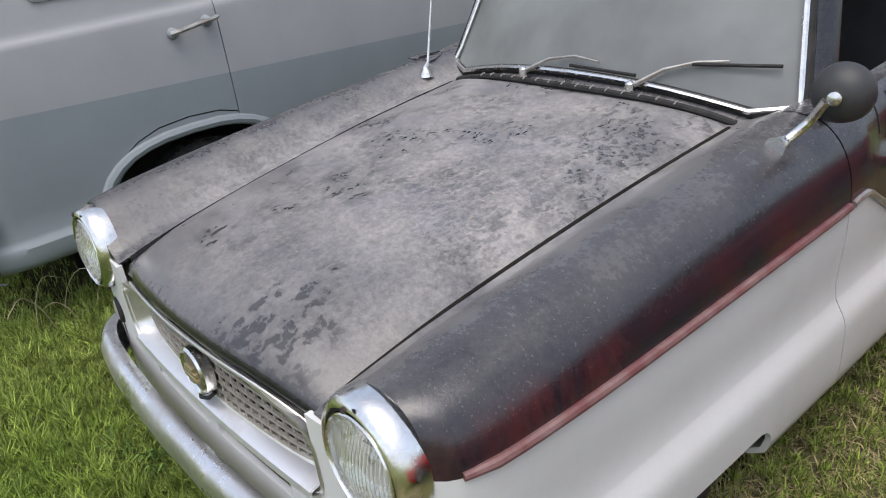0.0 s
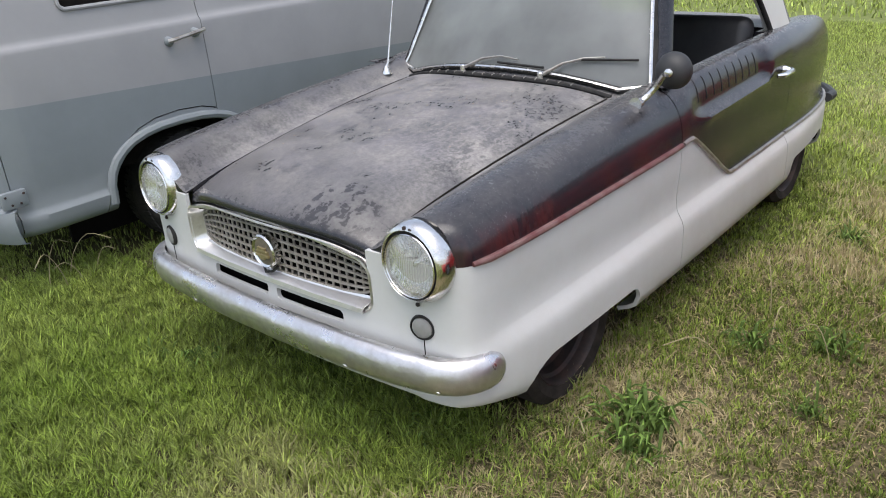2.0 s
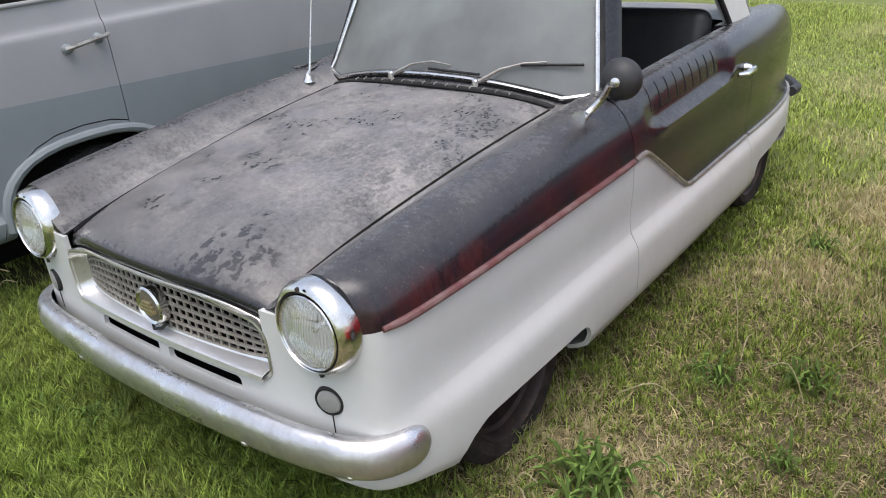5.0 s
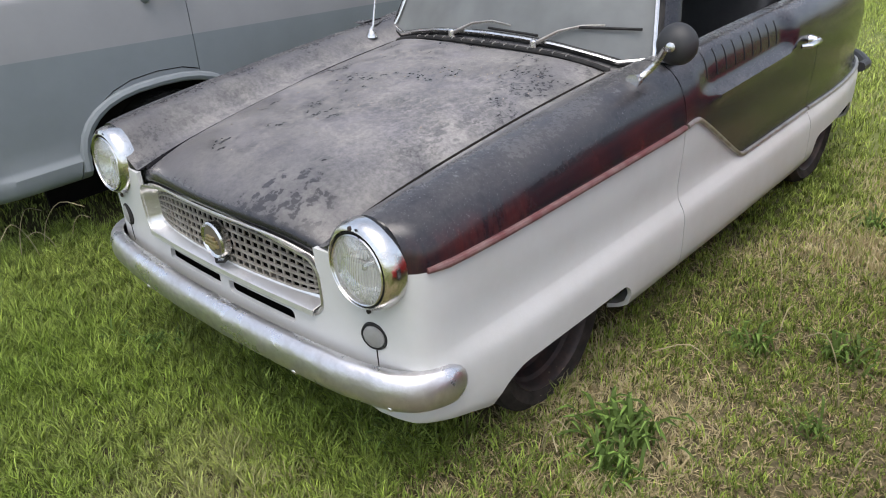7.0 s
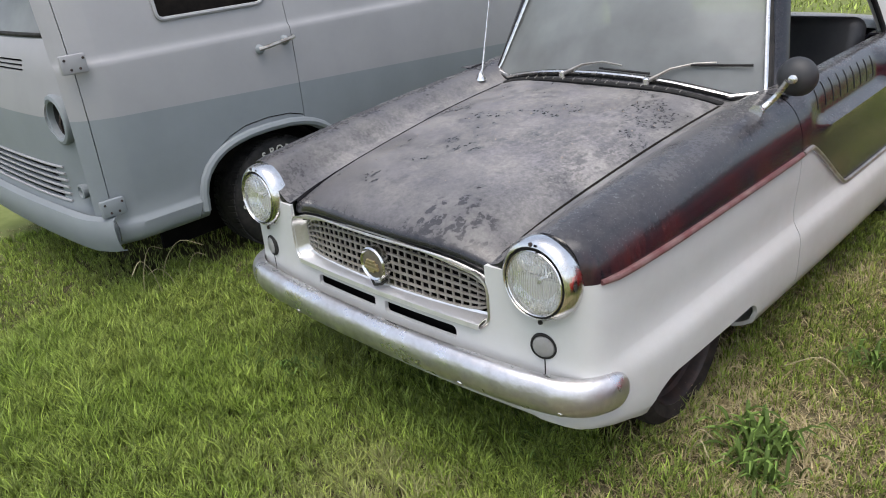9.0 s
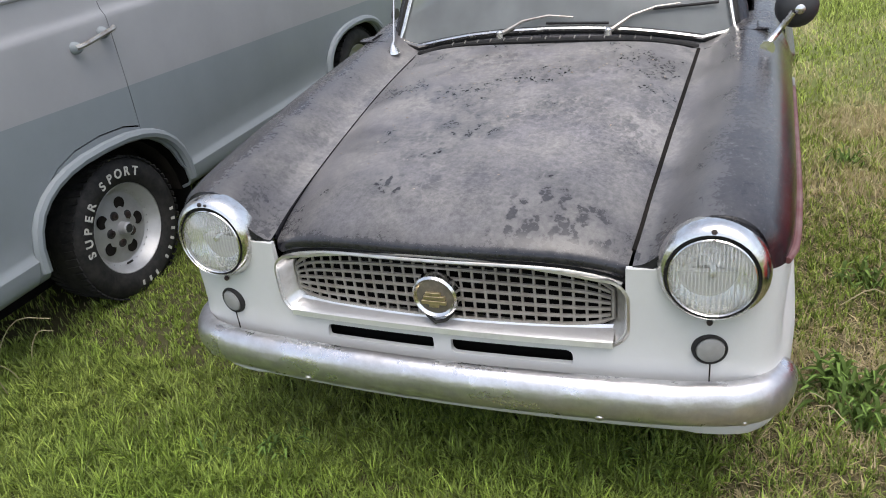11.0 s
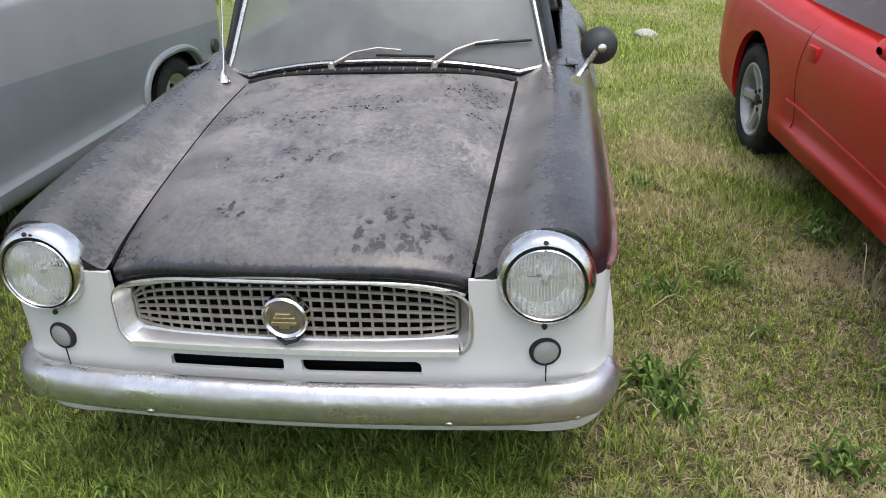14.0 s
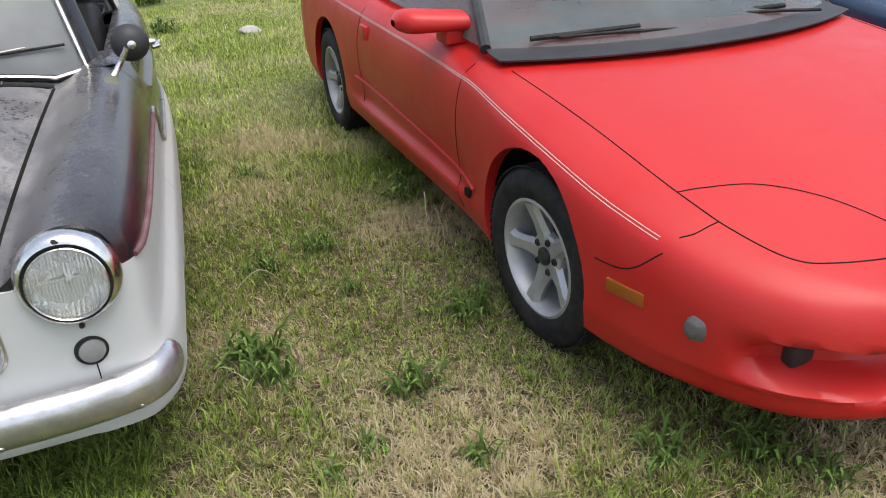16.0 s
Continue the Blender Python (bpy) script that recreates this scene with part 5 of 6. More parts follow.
part("nose_upper", nose_sheet(0.872, 1.20, 12, [r[1] for r in RINGS] + vents), M_VANUP, van, "light grey upper nose")
part("windscreen", nose_sheet(1.20, 1.70, 8), M_GLASS, van, "dusty flat van windscreen")
part("roof_front", nose_sheet(1.70, 1.92, 6), M_VANUP, van)
part("windscreen_seal", tube([nose_point(-0.92 + 1.84 * k / 30, 1.215) + Vector((0, -0.006, 0)) for k in range(31)] + [nose_point(0.955, 1.23 + 0.45 * k / 8) + Vector((0, -0.006, 0)) for k in range(9)], 0.010, 8), M_RUBBER, van)
for cx, _ in RINGS:
    m = Matrix.Translation((cx, VF + 0.012 + 0.03 * (0.72 ** 2), 0.865)) @ pose(0, 0, 0, 90, 0, 0)
    ring = part("headlamp_bezel", revolve([(0.080, -0.02), (0.082, 0.006), (0.094, 0.012), (0.108, 0.008), (0.112, 0.0), (0.112, -0.05)], m, 36), M_VANLOW, van, "empty round headlamp opening")
    part("headlamp_bucket", revolve([(0.082, 0.0), (0.080, -0.05), (0.06, -0.09), (0.0, -0.10)], m, 28), M_TRIMBLACK, ring, "dark empty lamp bucket")
    part("lamp_clip", tube([(cx - 0.03, VF + 0.05, 0.80), (cx + 0.02, VF + 0.03, 0.85), (cx + 0.03, VF + 0.05, 0.93)], 0.006, 6), M_STEEL, ring)
    part("turn_lamp", revolve([(0.030, -0.02), (0.034, 0.014), (0.026, 0.016), (0.022, -0.006), (0, -0.008)], Matrix.Translation((cx + math.copysign(0.065, cx + 0.89), VF + 0.03, 0.545)) @ pose(0, 0, 0, 90, 0, 0), 20), M_VANLOW, van)
for k in range(6):
    part("grille_slat", tube([nose_point(-0.66 + 1.32 * i / 20, 0.478 + 0.033 * k) + Vector((0, -0.004, 0)) for i in range(21)], 0.0065, 8), M_VANUP, van)
part("nose_back", block(-VAN_W + 0.25, -0.25, VF + 0.16, VF + 0.18, 0.35, 1.15), M_DARK, van)
bl2 = fine([(-1.785, -0.772, 0.39), (-1.74, -0.808, 0.39), (-1.62, -0.842, 0.39), (-1.25, -0.862, 0.39), (-0.89, -0.868, 0.39), (-0.53, -0.862, 0.39), (-0.16, -0.842, 0.39), (-0.04, -0.808, 0.39), (0.005, -0.772, 0.39)], 5)
rows = []
for i, p in enumerate(bl2):
    d = (bl2[min(i + 1, len(bl2) - 1)] - bl2[max(i - 1, 0)]).normalized()
    out = Vector((d.y, -d.x, 0)).normalized()
    rows.append([p + out * d + Vector((0, 0, z)) for d, z in ((0.0, 0.06), (0.035, 0.052), (0.045, 0.02), (0.04, -0.05), (0.02, -0.10), (-0.02, -0.115))])
bm = facing(grid(rows), (0, -1, 0))
thick(bm, 0.006)
part("front_bumper", bm, M_VANLOW, van, "painted grey front bumper")
part("floor", block(-VAN_W + 0.40, -0.40, VF + 0.15, VR - 0.05, 0.33, 0.37), M_DARK, van)
bm = facing(grid([[(-VAN_W + 0.25 + (VAN_W - 0.5) * k / 8, y, 1.925) for k in range(9)] for y in stations(VF + 0.72, VR, 0.4)]), (0, 0, 1))
thick(bm, 0.01)
part("roof", bm, M_VANUP, van)
part("tail", block(-VAN_W + 0.06, -0.06, VR - 0.01, VR + 0.01, 0.30, 1.85), M_VANUP, van)
# added dark sheet across the window opening, for the cabin's shade
part("cabin_shade_sheet", block(-0.16, -0.15, -0.55, 0.40, 0.45, 1.75), M_DARK, van)
# window frame, hinges, handle
part("window_frame", tube([(smooth_keys(FLANK, v)[0] - van_plan(u) + 0.003, u, v) for u, v in win], 0.010, 8, close=True), M_VANUP, vdoor)
for z in (1.115, 0.492):
    hg = part("hinge", block(-0.012, 0.014, DOOR_A - 0.062, DOOR_A + 0.045, z - 0.038, z + 0.038, 0.006, 2), M_VANLOW if z < 1 else M_VANUP, van, "grey exposed door hinge")
    for dy in (-0.045, -0.025, 0.012, 0.032):
        part("hinge_screw", revolve([(0.006, 0), (0.005, 0.003), (0, 0.004)], Matrix.Translation((0.014, DOOR_A + dy, z + (0.02 if dy in (-0.045, 0.032) else -0.02))) @ pose(0, 0, 0, 0, 90, 0), 8), M_STEEL, hg)
part("door_handle", tube(fine([(0.030, 0.09, 1.022), (0.045, 0.12, 1.027), (0.046, 0.20, 1.038), (0.042, 0.27, 1.046), (0.03, 0.295, 1.05)], 4), 0.0095, 8), M_BRIGHT, vdoor, "weathered grey metal door handle")
for y, z in ((0.105, 1.018), (0.255, 1.038)):
    part("handle_mount", revolve([(0.024, -0.004), (0.022, 0.014), (0.014, 0.03), (0.0, 0.036)], Matrix.Translation((0.0, y, z)) @ pose(0, 0, 0, 0, 90, 0), 16), M_VANLOW, vdoor)
part("fuel_cap", revolve([(0.05, 0), (0.046, 0.02), (0.0, 0.024)], Matrix.Translation((0.0, 2.93, 0.52)) @ pose(0, 0, 0, 0, 90, 0), 20), M_TRIMBLACK, van)


def slot_wheel(parent, y, lettered):
    """A drilled alloy disc wheel in a raised-letter tyre."""
    m = Matrix.Translation((-0.130, y, 0.274)) @ pose(0, 0, 0, 0, 90, 0) @ Matrix.Scale(0.92, 4)
    disc = revolve([(0.208, -0.06), (0.210, 0.094), (0.203, 0.098), (0.192, 0.084), (0.176, 0.050), (0.160, 0.040), (0.120, 0.046), (0.050, 0.058), (0.0, 0.058)], m, 48)
    wheel = part("wheel", disc, M_ALLOY, parent, "silver drilled alloy wheel")
    tyre = part("tyre", revolve(tyre_profile(0.322, 0.235, 0.206), m, 64), M_RUBBER, wheel, "wide black tyre with raised white lettering")
    # proud dark discs paint the shade of drilled holes and nut pockets
    for k in range(5):
        a = math.tau * k / 5 + 0.3
        part("hole_shade_disc", revolve([(0.031, 0), (0.029, 0.005), (0.0, 0.003)], m @ Matrix.Translation((0.110 * math.cos(a), 0.110 * math.sin(a), 0.046)), 18), M_DARK, wheel)
        a += 0.63
        part("pocket_shade_disc", revolve([(0.024, -0.004), (0.022, 0.0015), (0.0, 0.0015)], m @ Matrix.Translation((0.066 * math.cos(a), 0.066 * math.sin(a), 0.055)), 14), M_TRIMBLACK, wheel)
        part("wheel_nut", revolve([(0.017, -0.004), (0.016, 0.006), (0.009, 0.007), (0.008, 0.0), (0, 0.0)], m @ Matrix.Translation((0.066 * math.cos(a), 0.066 * math.sin(a), 0.057)), 12), M_STEEL, wheel)
    part("hub_cap", revolve([(0.030, 0.055), (0.028, 0.095), (0.022, 0.10), (0.018, 0.09), (0, 0.09)], m, 20), M_ALLOY, wheel)
    part("cap_centre", revolve([(0.021, 0.094), (0.018, 0.101), (0, 0.102)], m, 16), M_TRIMBLACK, wheel)
    part("valve", tube([m @ Vector((0.168, -0.03, 0.05)), m @ Vector((0.150, -0.03, 0.085))], 0.0045, 8), M_RUBBER, wheel, "black rubber tyre valve")
    for k in range(30):
        a = math.tau * k / 30
        part("rivet", revolve([(0.005, 0), (0.004, 0.003), (0, 0.004)], m @ Matrix.Translation((0.172 * math.cos(a), 0.172 * math.sin(a), 0.046)), 8), M_ALLOY, wheel)
    for k in range(56):
        a = math.tau * k / 56
        for w in (-0.070, 0.070):
            bm = block(-0.036, 0.036, -0.0115, 0.0115, -0.003, 0.0035)
            bm.transform(m @ pose(0, 0, 0, 0, 0, math.degrees(a)) @ Matrix.Translation((0.321, 0, w)) @ pose(0, 0, 0, 0, 90, 0) @ pose(0, 0, 0, 0, 0, 12 if w > 0 else -12))
            TREAD.append(bm)
    tagged(part("tread", joined(*TREAD), M_RUBBER, tyre), kind="stuff")
    TREAD.clear()
    if lettered:
        def arc_text(word, mid, step, r, bars):
            for i, ch in enumerate(word):
                if ch == " ":
                    continue
                a = radians(mid - step * (i - (len(word) - 1) / 2))
                if bars:
                    bm = block(-0.006, 0.006, -0.011, 0.011, 0, 0.0012)
                else:
                    fc = bpy.data.curves.new("letter", "FONT")
                    fc.body, fc.size, fc.extrude, fc.offset, fc.align_x, fc.align_y = ch, 0.051, 0.001, 0.0012, "CENTER", "CENTER"
                    fo = new("tmp", fc)
                    me = bpy.data.meshes.new_from_object(fo.evaluated_get(bpy.context.evaluated_depsgraph_get()))
                    bpy.data.objects.remove(fo)
                    bm = bmesh.new()
                    bm.from_mesh(me)
                # seen from +x: up is z, right is +y
                bm.transform(Matrix.Translation((-0.0178, y + r * math.cos(a), 0.274 + r * math.sin(a))) @ Matrix(((0, 0, 1, 0), (1, 0, 0, 0), (0, 1, 0, 0), (0, 0, 0, 1))) @ pose(0, 0, 0, 0, 0, math.degrees(a) - 90))
                part("letter", bm, M_LETTER, tyre)
        arc_text("SUPER SPORT", 122, 11.6, 0.236, False)
        arc_text("xxxxxx xxx", -52, 10.5, 0.238, True)


TREAD = []
slot_wheel(van, 0.120, True)
slot_wheel(van, 2.36, False)
for y in (0.06, 2.35):
    part("wheel", revolve(tyre_profile(0.322, 0.22, 0.0), Matrix.Translation((-VAN_W + 0.13, y, 0.322)) @ pose(0, 0, 0, 0, 90, 0), 40), M_RUBBER, van)
    # dark arch, and added near-black walls for the shade behind the wheel
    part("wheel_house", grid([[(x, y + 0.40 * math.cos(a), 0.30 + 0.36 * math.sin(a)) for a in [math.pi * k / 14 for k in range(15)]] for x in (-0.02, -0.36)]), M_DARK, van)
    part("arch_shade_wall", block(-0.38, -0.36, y - 0.50, y + 0.52, 0.08, 0.72), M_VOID, van)
    part("arch_shade_end", block(-0.36, -0.03, y + 0.455, y + 0.465, 0.14, 0.60), M_VOID, van)


# ---- the red sports coupe ----
# In its own space x = 0 is its middle, y = 0 the front axle, the nose towards -y.
M_FOG = mat("dull_lamp_glass", (0.10, 0.094, 0.09), 0.15, second=(0.20, 0.185, 0.18), scale=40, coat=0.2)
coupe = thing("sports_coupe", pose(2.79, 0.445, 0.0, 0, 0, 3.1), "low faded-red sports coupe with a thin white pinstripe", "car")
RED_KEYS = [(-1.05, 0.26, 0.31, 0.40, 0.455, 0.20, 0.49, 0.495), (-1.03, 0.44, 0.275, 0.40, 0.475, 0.36, 0.52, 0.525), (-0.97, 0.60, 0.24, 0.41, 0.50, 0.48, 0.555, 0.565),
            (-0.86, 0.730, 0.222, 0.42, 0.53, 0.58, 0.580, 0.595), (-0.70, 0.825, 0.212, 0.44, 0.555, 0.665, 0.608, 0.630), (-0.50, 0.885, 0.195, 0.46, 0.595, 0.72, 0.652, 0.680),
            (-0.25, 0.915, 0.19, 0.48, 0.645, 0.75, 0.708, 0.735), (0.0, 0.925, 0.19, 0.50, 0.690, 0.765, 0.750, 0.778), (0.3, 0.925, 0.19, 0.50, 0.725, 0.77, 0.788, 0.818),
            (0.55, 0.920, 0.19, 0.50, 0.745, 0.78, 0.812, 0.842), (1.0, 0.915, 0.19, 0.50, 0.755, 0.80, 0.832, 0.845), (1.8, 0.92, 0.19, 0.50, 0.765, 0.80, 0.850, 0.86),
            (2.3, 0.93, 0.20, 0.50, 0.78, 0.80, 0.875, 0.88), (2.7, 0.935, 0.20, 0.50, 0.80, 0.80, 0.90, 0.90), (3.2, 0.92, 0.23, 0.50, 0.80, 0.78, 0.90, 0.91), (3.6, 0.84, 0.30, 0.50, 0.78, 0.72, 0.88, 0.90),
            (3.75, 0.70, 0.35, 0.50, 0.72, 0.60, 0.84, 0.86)]


def coupe_section(y, keys):
    w, zb, zm, zs, xc, zc, zt = smooth_keys(keys, y)
    w += 0.022 * math.exp(-((y + 0.05) / 0.42) ** 4)
    flank_in = 0.018 * min(1, max(0, (y - 0.45) / 0.2)) * min(1, max(0, (2.1 - y) / 0.2))
    pts = [(w * 0.86, 0, zb), (w * 0.965, 0, zb + 0.012), (w * 0.99, 0, zb + 0.07), (w + flank_in * 0.3, 0, zb + 0.40 * (zm - zb)), (w - flank_in * 1.5, 0, zb + 0.56 * (zm - zb)), (w - flank_in * 0.7, 0, zm), (w - 0.006, 0, zm + (zs - zm) * 0.5), (w - 0.03, 0, zs),
           ((w - 0.03 + xc) / 2 + 0.01, 0, zs + (zc - zs) * 0.62), (xc, 0, zc), (xc * 0.75, 0, zc + (zt - zc) * 0.55), (xc * 0.4, 0, zc + (zt - zc) * 0.88), (0, 0, zt)]
    half_line = [(p.x, y, p.z) for p in fine(pts, 3)]
    under = [(w * 0.86 * k / 4, y, zb + 0.01 * (1 - k / 4)) for k in range(4)]
    half_line = under + half_line
    return [(-x, y_, z) for x, y_, z in half_line] + half_line[-2:0:-1]


def coupe_body(keys):
    ys = sorted({round(k[0], 3) for k in keys} | set(stations(keys[0][0], -0.55, 0.02)) | set(stations(-0.55, keys[-1][0], 0.09)))
    return ys, [coupe_section(y, keys) for y in ys]


ys, rows = coupe_body(RED_KEYS)
bm = grid(rows, close=True)
# a shallow scoop across the lower nose
for v in bm.verts:
    f = max(0.0, 1 - ((v.co.z - 0.375) / 0.065) ** 2) * min(1.0, max(0.0, (0.80 - abs(v.co.x)) / 0.10)) * min(1.0, max(0.0, (-0.60 - v.co.y) / 0.12))
    v.co.y += 0.12 * f
bmesh.ops.holes_fill(bm, edges=[e for e in bm.edges if e.is_boundary], sides=0)
bmesh.ops.recalc_face_normals(bm, faces=bm.faces)
RED_BM = bm.copy()


def wheel_cut(x0, x1, y, r):
    return prism([(y + r * math.cos(a), 0.335 + r * math.sin(a)) for a in [math.tau * k / 40 for k in range(40)]], "x", x0, x1)


cabin = prism(rounded(-0.72, 0.72, 0.5, 1.2, 0.03, 3), "y", 0.75, 2.75)
bm = cut(bm, wheel_cut(-1.2, -0.62, 0.012, 0.334), wheel_cut(0.62, 1.2, 0.012, 0.334), wheel_cut(-1.2, -0.75, 2.57, 0.345), wheel_cut(0.75, 1.2, 2.57, 0.345), cabin)
body = part("body", bm, M_RED, coupe, "faded red smooth bodywork", 40)


def seam(pts, axis, r=0.0021, material=None, name="panel_gap", lift=0.0):
    line = hang(RED_BM, fine(pts, 8), axis)
    if len(line) > 2:
        part(name, tube([p + Vector((0, 0, lift)) for p in line], r, 6), material or M_DARK, body)


for s in (-1, 1):
    # edge between hood and fender, then the lamp lid
    seam([(s * 0.775, 0.44, 0), (s * 0.77, 0.30, 0), (s * 0.76, 0.0, 0), (s * 0.745, -0.30, 0), (s * 0.72, -0.50, 0), (s * 0.695, -0.62, 0), (s * 0.64, -0.76, 0), (s * 0.56, -0.815, 0), (s * 0.40, -0.855, 0), (s * 0.18, -0.875, 0), (0, -0.88, 0)], "z")
    seam([(s * 0.728, -0.44, 0), (s * 0.66, -0.455, 0), (s * 0.52, -0.50, 0), (s * 0.40, -0.60, 0), (s * 0.33, -0.72, 0), (s * 0.30, -0.84, 0)], "z")
    seam([(s * 0.705, -0.58, 0), (s * 0.77, -0.58, 0), (s * 0.81, -0.565, 0)], "z")
    side = "x" if s > 0 else "-x"
    seam([(0, -0.56, 0.57), (0, -0.50, 0.51), (0, -0.44, 0.485), (0, -0.36, 0.48)], side)
    seam([(0, 0.62, 0.80), (0, 0.64, 0.60), (0, 0.66, 0.40), (0, 0.60, 0.25)], side)
    seam([(0, 1.92, 0.82), (0, 1.95, 0.60), (0, 1.93, 0.30)], side)
    stripe = [(0, -0.53 + 0.155 * k, -0.030 + np.interp(-0.53 + 0.155 * k, [-0.6, -0.25, 0.0, 0.3, 0.55, 1.0, 1.8, 2.3, 2.7, 3.3], [0.612, 0.683, 0.728, 0.762, 0.782, 0.795, 0.808, 0.823, 0.845, 0.85])) for k in range(25)]
    seam([(x, y, z + 0.0032) for x, y, z in stripe], side, 0.0016, M_PIN, "pinstripe", 0)
    seam([(x, y, z - 0.0032) for x, y, z in stripe], side, 0.0016, M_PIN, "pinstripe", 0)
    mk = hang(RED_BM, [(0, -0.475, 0.425)], side)[0]
    m = Matrix.Translation(mk) @ pose(0, 0, 0, 0, 0, -s * 15)
    b = block(-0.006, 0.006, -0.065, 0.065, -0.020, 0.020, 0.004, 2)
    b.transform(m)
    part("side_marker", b, M_AMBER, coupe, "amber side marker lamp")
    b = block(-0.012, 0.012, -0.055, 0.055, -0.035, 0.035, 0.008, 2)
    b.transform(Matrix.Translation(hang(RED_BM, [(0, 1.83, 0.715)], side)[0]))
    part("door_handle", b, M_RED, coupe)
    # round lamp in the corner of the intake, and a small duct beside it
    fl = hang(RED_BM, [(0, -0.70, 0.41)], side)[0]
    m = Matrix.Translation(fl + Vector((-s * 0.012, 0.012, 0))) @ pose(0, 0, 0, 90, 0, s * 40)
    part("fog_lamp", revolve([(0.044, -0.03), (0.044, 0.004), (0.038, 0.010), (0.026, 0.020), (0, 0.025)], m, 28), M_FOG, coupe, "round clear fog lamp in the bumper")
    b = block(-0.035, 0.035, -0.02, 0.02, -0.03, 0.03, 0.008, 2)
    b.transform(Matrix.Translation(hang(RED_BM, [(s * 0.64, 0, 0.375)], "y")[0]))
    part("brake_duct", b, M_STEEL, coupe)
    b = block(-0.012, 0.004, 0.50, 0.545, 0.325, 0.36, 0.006, 2)
    b.transform(Matrix.Translation((s * 0.918, 0, 0)))
    part("side_vent", b, M_DARK, coupe)
    part("sill_groove", tube([p + Vector((s * 0.002, 0, 0)) for p in hang(RED_BM, [(0, 0.46 + 0.12 * k, 0.375 + 0.006 * k) for k in range(14)], side)], 0.008, 8), M_RED, body)
    # door mirror: a deep shell, flat below, tapering to its foot
    rows = []
    for k in range(15):
        f = k / 14
        r = min(1.0, math.sqrt(max(0.0, 1 - max(0.0, (f - 0.72) / 0.29) ** 2)))
        x = s * (0.775 + 0.265 * f)
        high, deep = 0.052 * r * (0.80 + 0.30 * f), 0.090 * r
        rows.append([(x, 0.875 + 0.05 * f + deep * math.copysign(abs(math.cos(a)) ** 0.8, math.cos(a)),
                      0.905 + 0.012 * f + high * (1.0 if math.sin(a) > 0 else 0.72) * math.copysign(abs(math.sin(a)) ** 0.8, math.sin(a))) for a in [math.tau * i / 24 for i in range(24)]])
    mirror = part("door_mirror", grid(rows, close=True), M_RED, coupe, "red teardrop door mirror", 50)
    part("mirror_foot", block(min(s * 0.76, s * 0.86), max(s * 0.76, s * 0.86), 0.83, 0.95, 0.825, 0.895, 0.015, 3), M_RED, mirror)


# glasshouse
def car_glass(parent, base, top, name, label, mat_):
    rows = [[Vector(a).lerp(Vector(b), f / 8) + Vector((0, 0, 0.02 * math.sin(math.pi * f / 8))) for a, b in zip(base, top)] for f in range(9)]
    ob = part(name, grid(rows), mat_, parent, label)
    ob.visible_shadow = False
    return ob


def glasshouse(parent, dark):
    us = [-1 + k / 8 for k in range(17)]
    base = [(0.80 * u, 0.36 + 0.24 * abs(u) ** 2.2, 0.858 - 0.008 * u * u) for u in us]
    top = [(0.56 * u, 1.28 + 0.08 * u * u, 1.275 - 0.03 * u * u) for u in us]
    car_glass(parent, base, top, "windscreen", "dusty raked windscreen", dark)
    low = [(0.80 * u, 0.33 + 0.24 * abs(u) ** 2.2, 0.848 - 0.008 * u * u) for u in us]
    front = [(0.80 * u, 0.26 + 0.22 * abs(u) ** 2.2, 0.842 - 0.010 * u * u) for u in us]
    bm = facing(grid([front, low, [(x, y + 0.03, z + 0.012) for x, y, z in low]]), (0, 0, 1))
    thick(bm, 0.006)
    part("cowl_trim", bm, M_TRIMBLACK, parent, "black cowl trim")
    part("dashboard", block(-0.70, 0.70, 0.70, 0.95, 0.70, 0.86, 0.04, 3), M_TRIMBLACK, parent)
    for s in (-1, 1):
        part("pillar", tube([Vector(base[-1 if s > 0 else 0]), Vector(top[-1 if s > 0 else 0])], 0.022, 8), M_TRIMBLACK, parent)
        ys = [0.62 + 0.18 * k for k in range(12)]
        sb = [(s * 0.795, y, 0.848 + 0.012 * k / 3) for k, y in enumerate(ys)]
        st = [(s * float(np.interp(y, [0.62, 1.36, 2.1, 2.6], [0.79, 0.56, 0.56, 0.70])), y + 0.02, float(np.interp(y, [0.62, 1.36, 2.1, 2.6], [0.86, 1.245, 1.23, 0.92]))) for y in ys]
        car_glass(parent, sb, st, "side_window", "dark side window", dark)
    part("roof", thick(facing(grid([[(0.56 * u * w, y, z - 0.03 * u * u) for u in us] for y, z, w in ((1.28, 1.277, 1), (1.36, 1.29, 1.0), (1.7, 1.30, 1.0), (2.05, 1.275, 1.0))]), (0, 0, 1)), 0.02), M_RED if parent is coupe else M_BLUE, parent)
    car_glass(parent, [(0.56 * u, 2.05, 1.275 - 0.03 * u * u) for u in us], [(0.72 * u, 2.95, 0.92 - 0.02 * u * u) for u in us], "rear_window", "dark sloping rear window", dark)


M_DARKGLASS = glass_mat("dark_car_glass", (0.25, 0.30, 0.31), 0.28, (0.30, 0.34, 0.335))
glasshouse(coupe, M_DARKGLASS)
for x0, x1, y0 in ((-0.62, -0.05, 0.40), (-0.02, 0.62, 0.40)):
    arm = [(x1 * 0.9, y0 + 0.0, 0.868), ((x0 + x1) / 2, y0 + 0.03, 0.885), (x0 + 0.06, y0 + 0.09, 0.883)]
    w = part("wiper", tube(fine(arm, 4), 0.007, 6), M_RUBBER, coupe, "black wiper")
    part("wiper_blade", tube([(x0 - 0.04, y0 + 0.12, 0.884), (x1 - 0.20, y0 + 0.050, 0.892)], 0.011, 6), M_RUBBER, w)


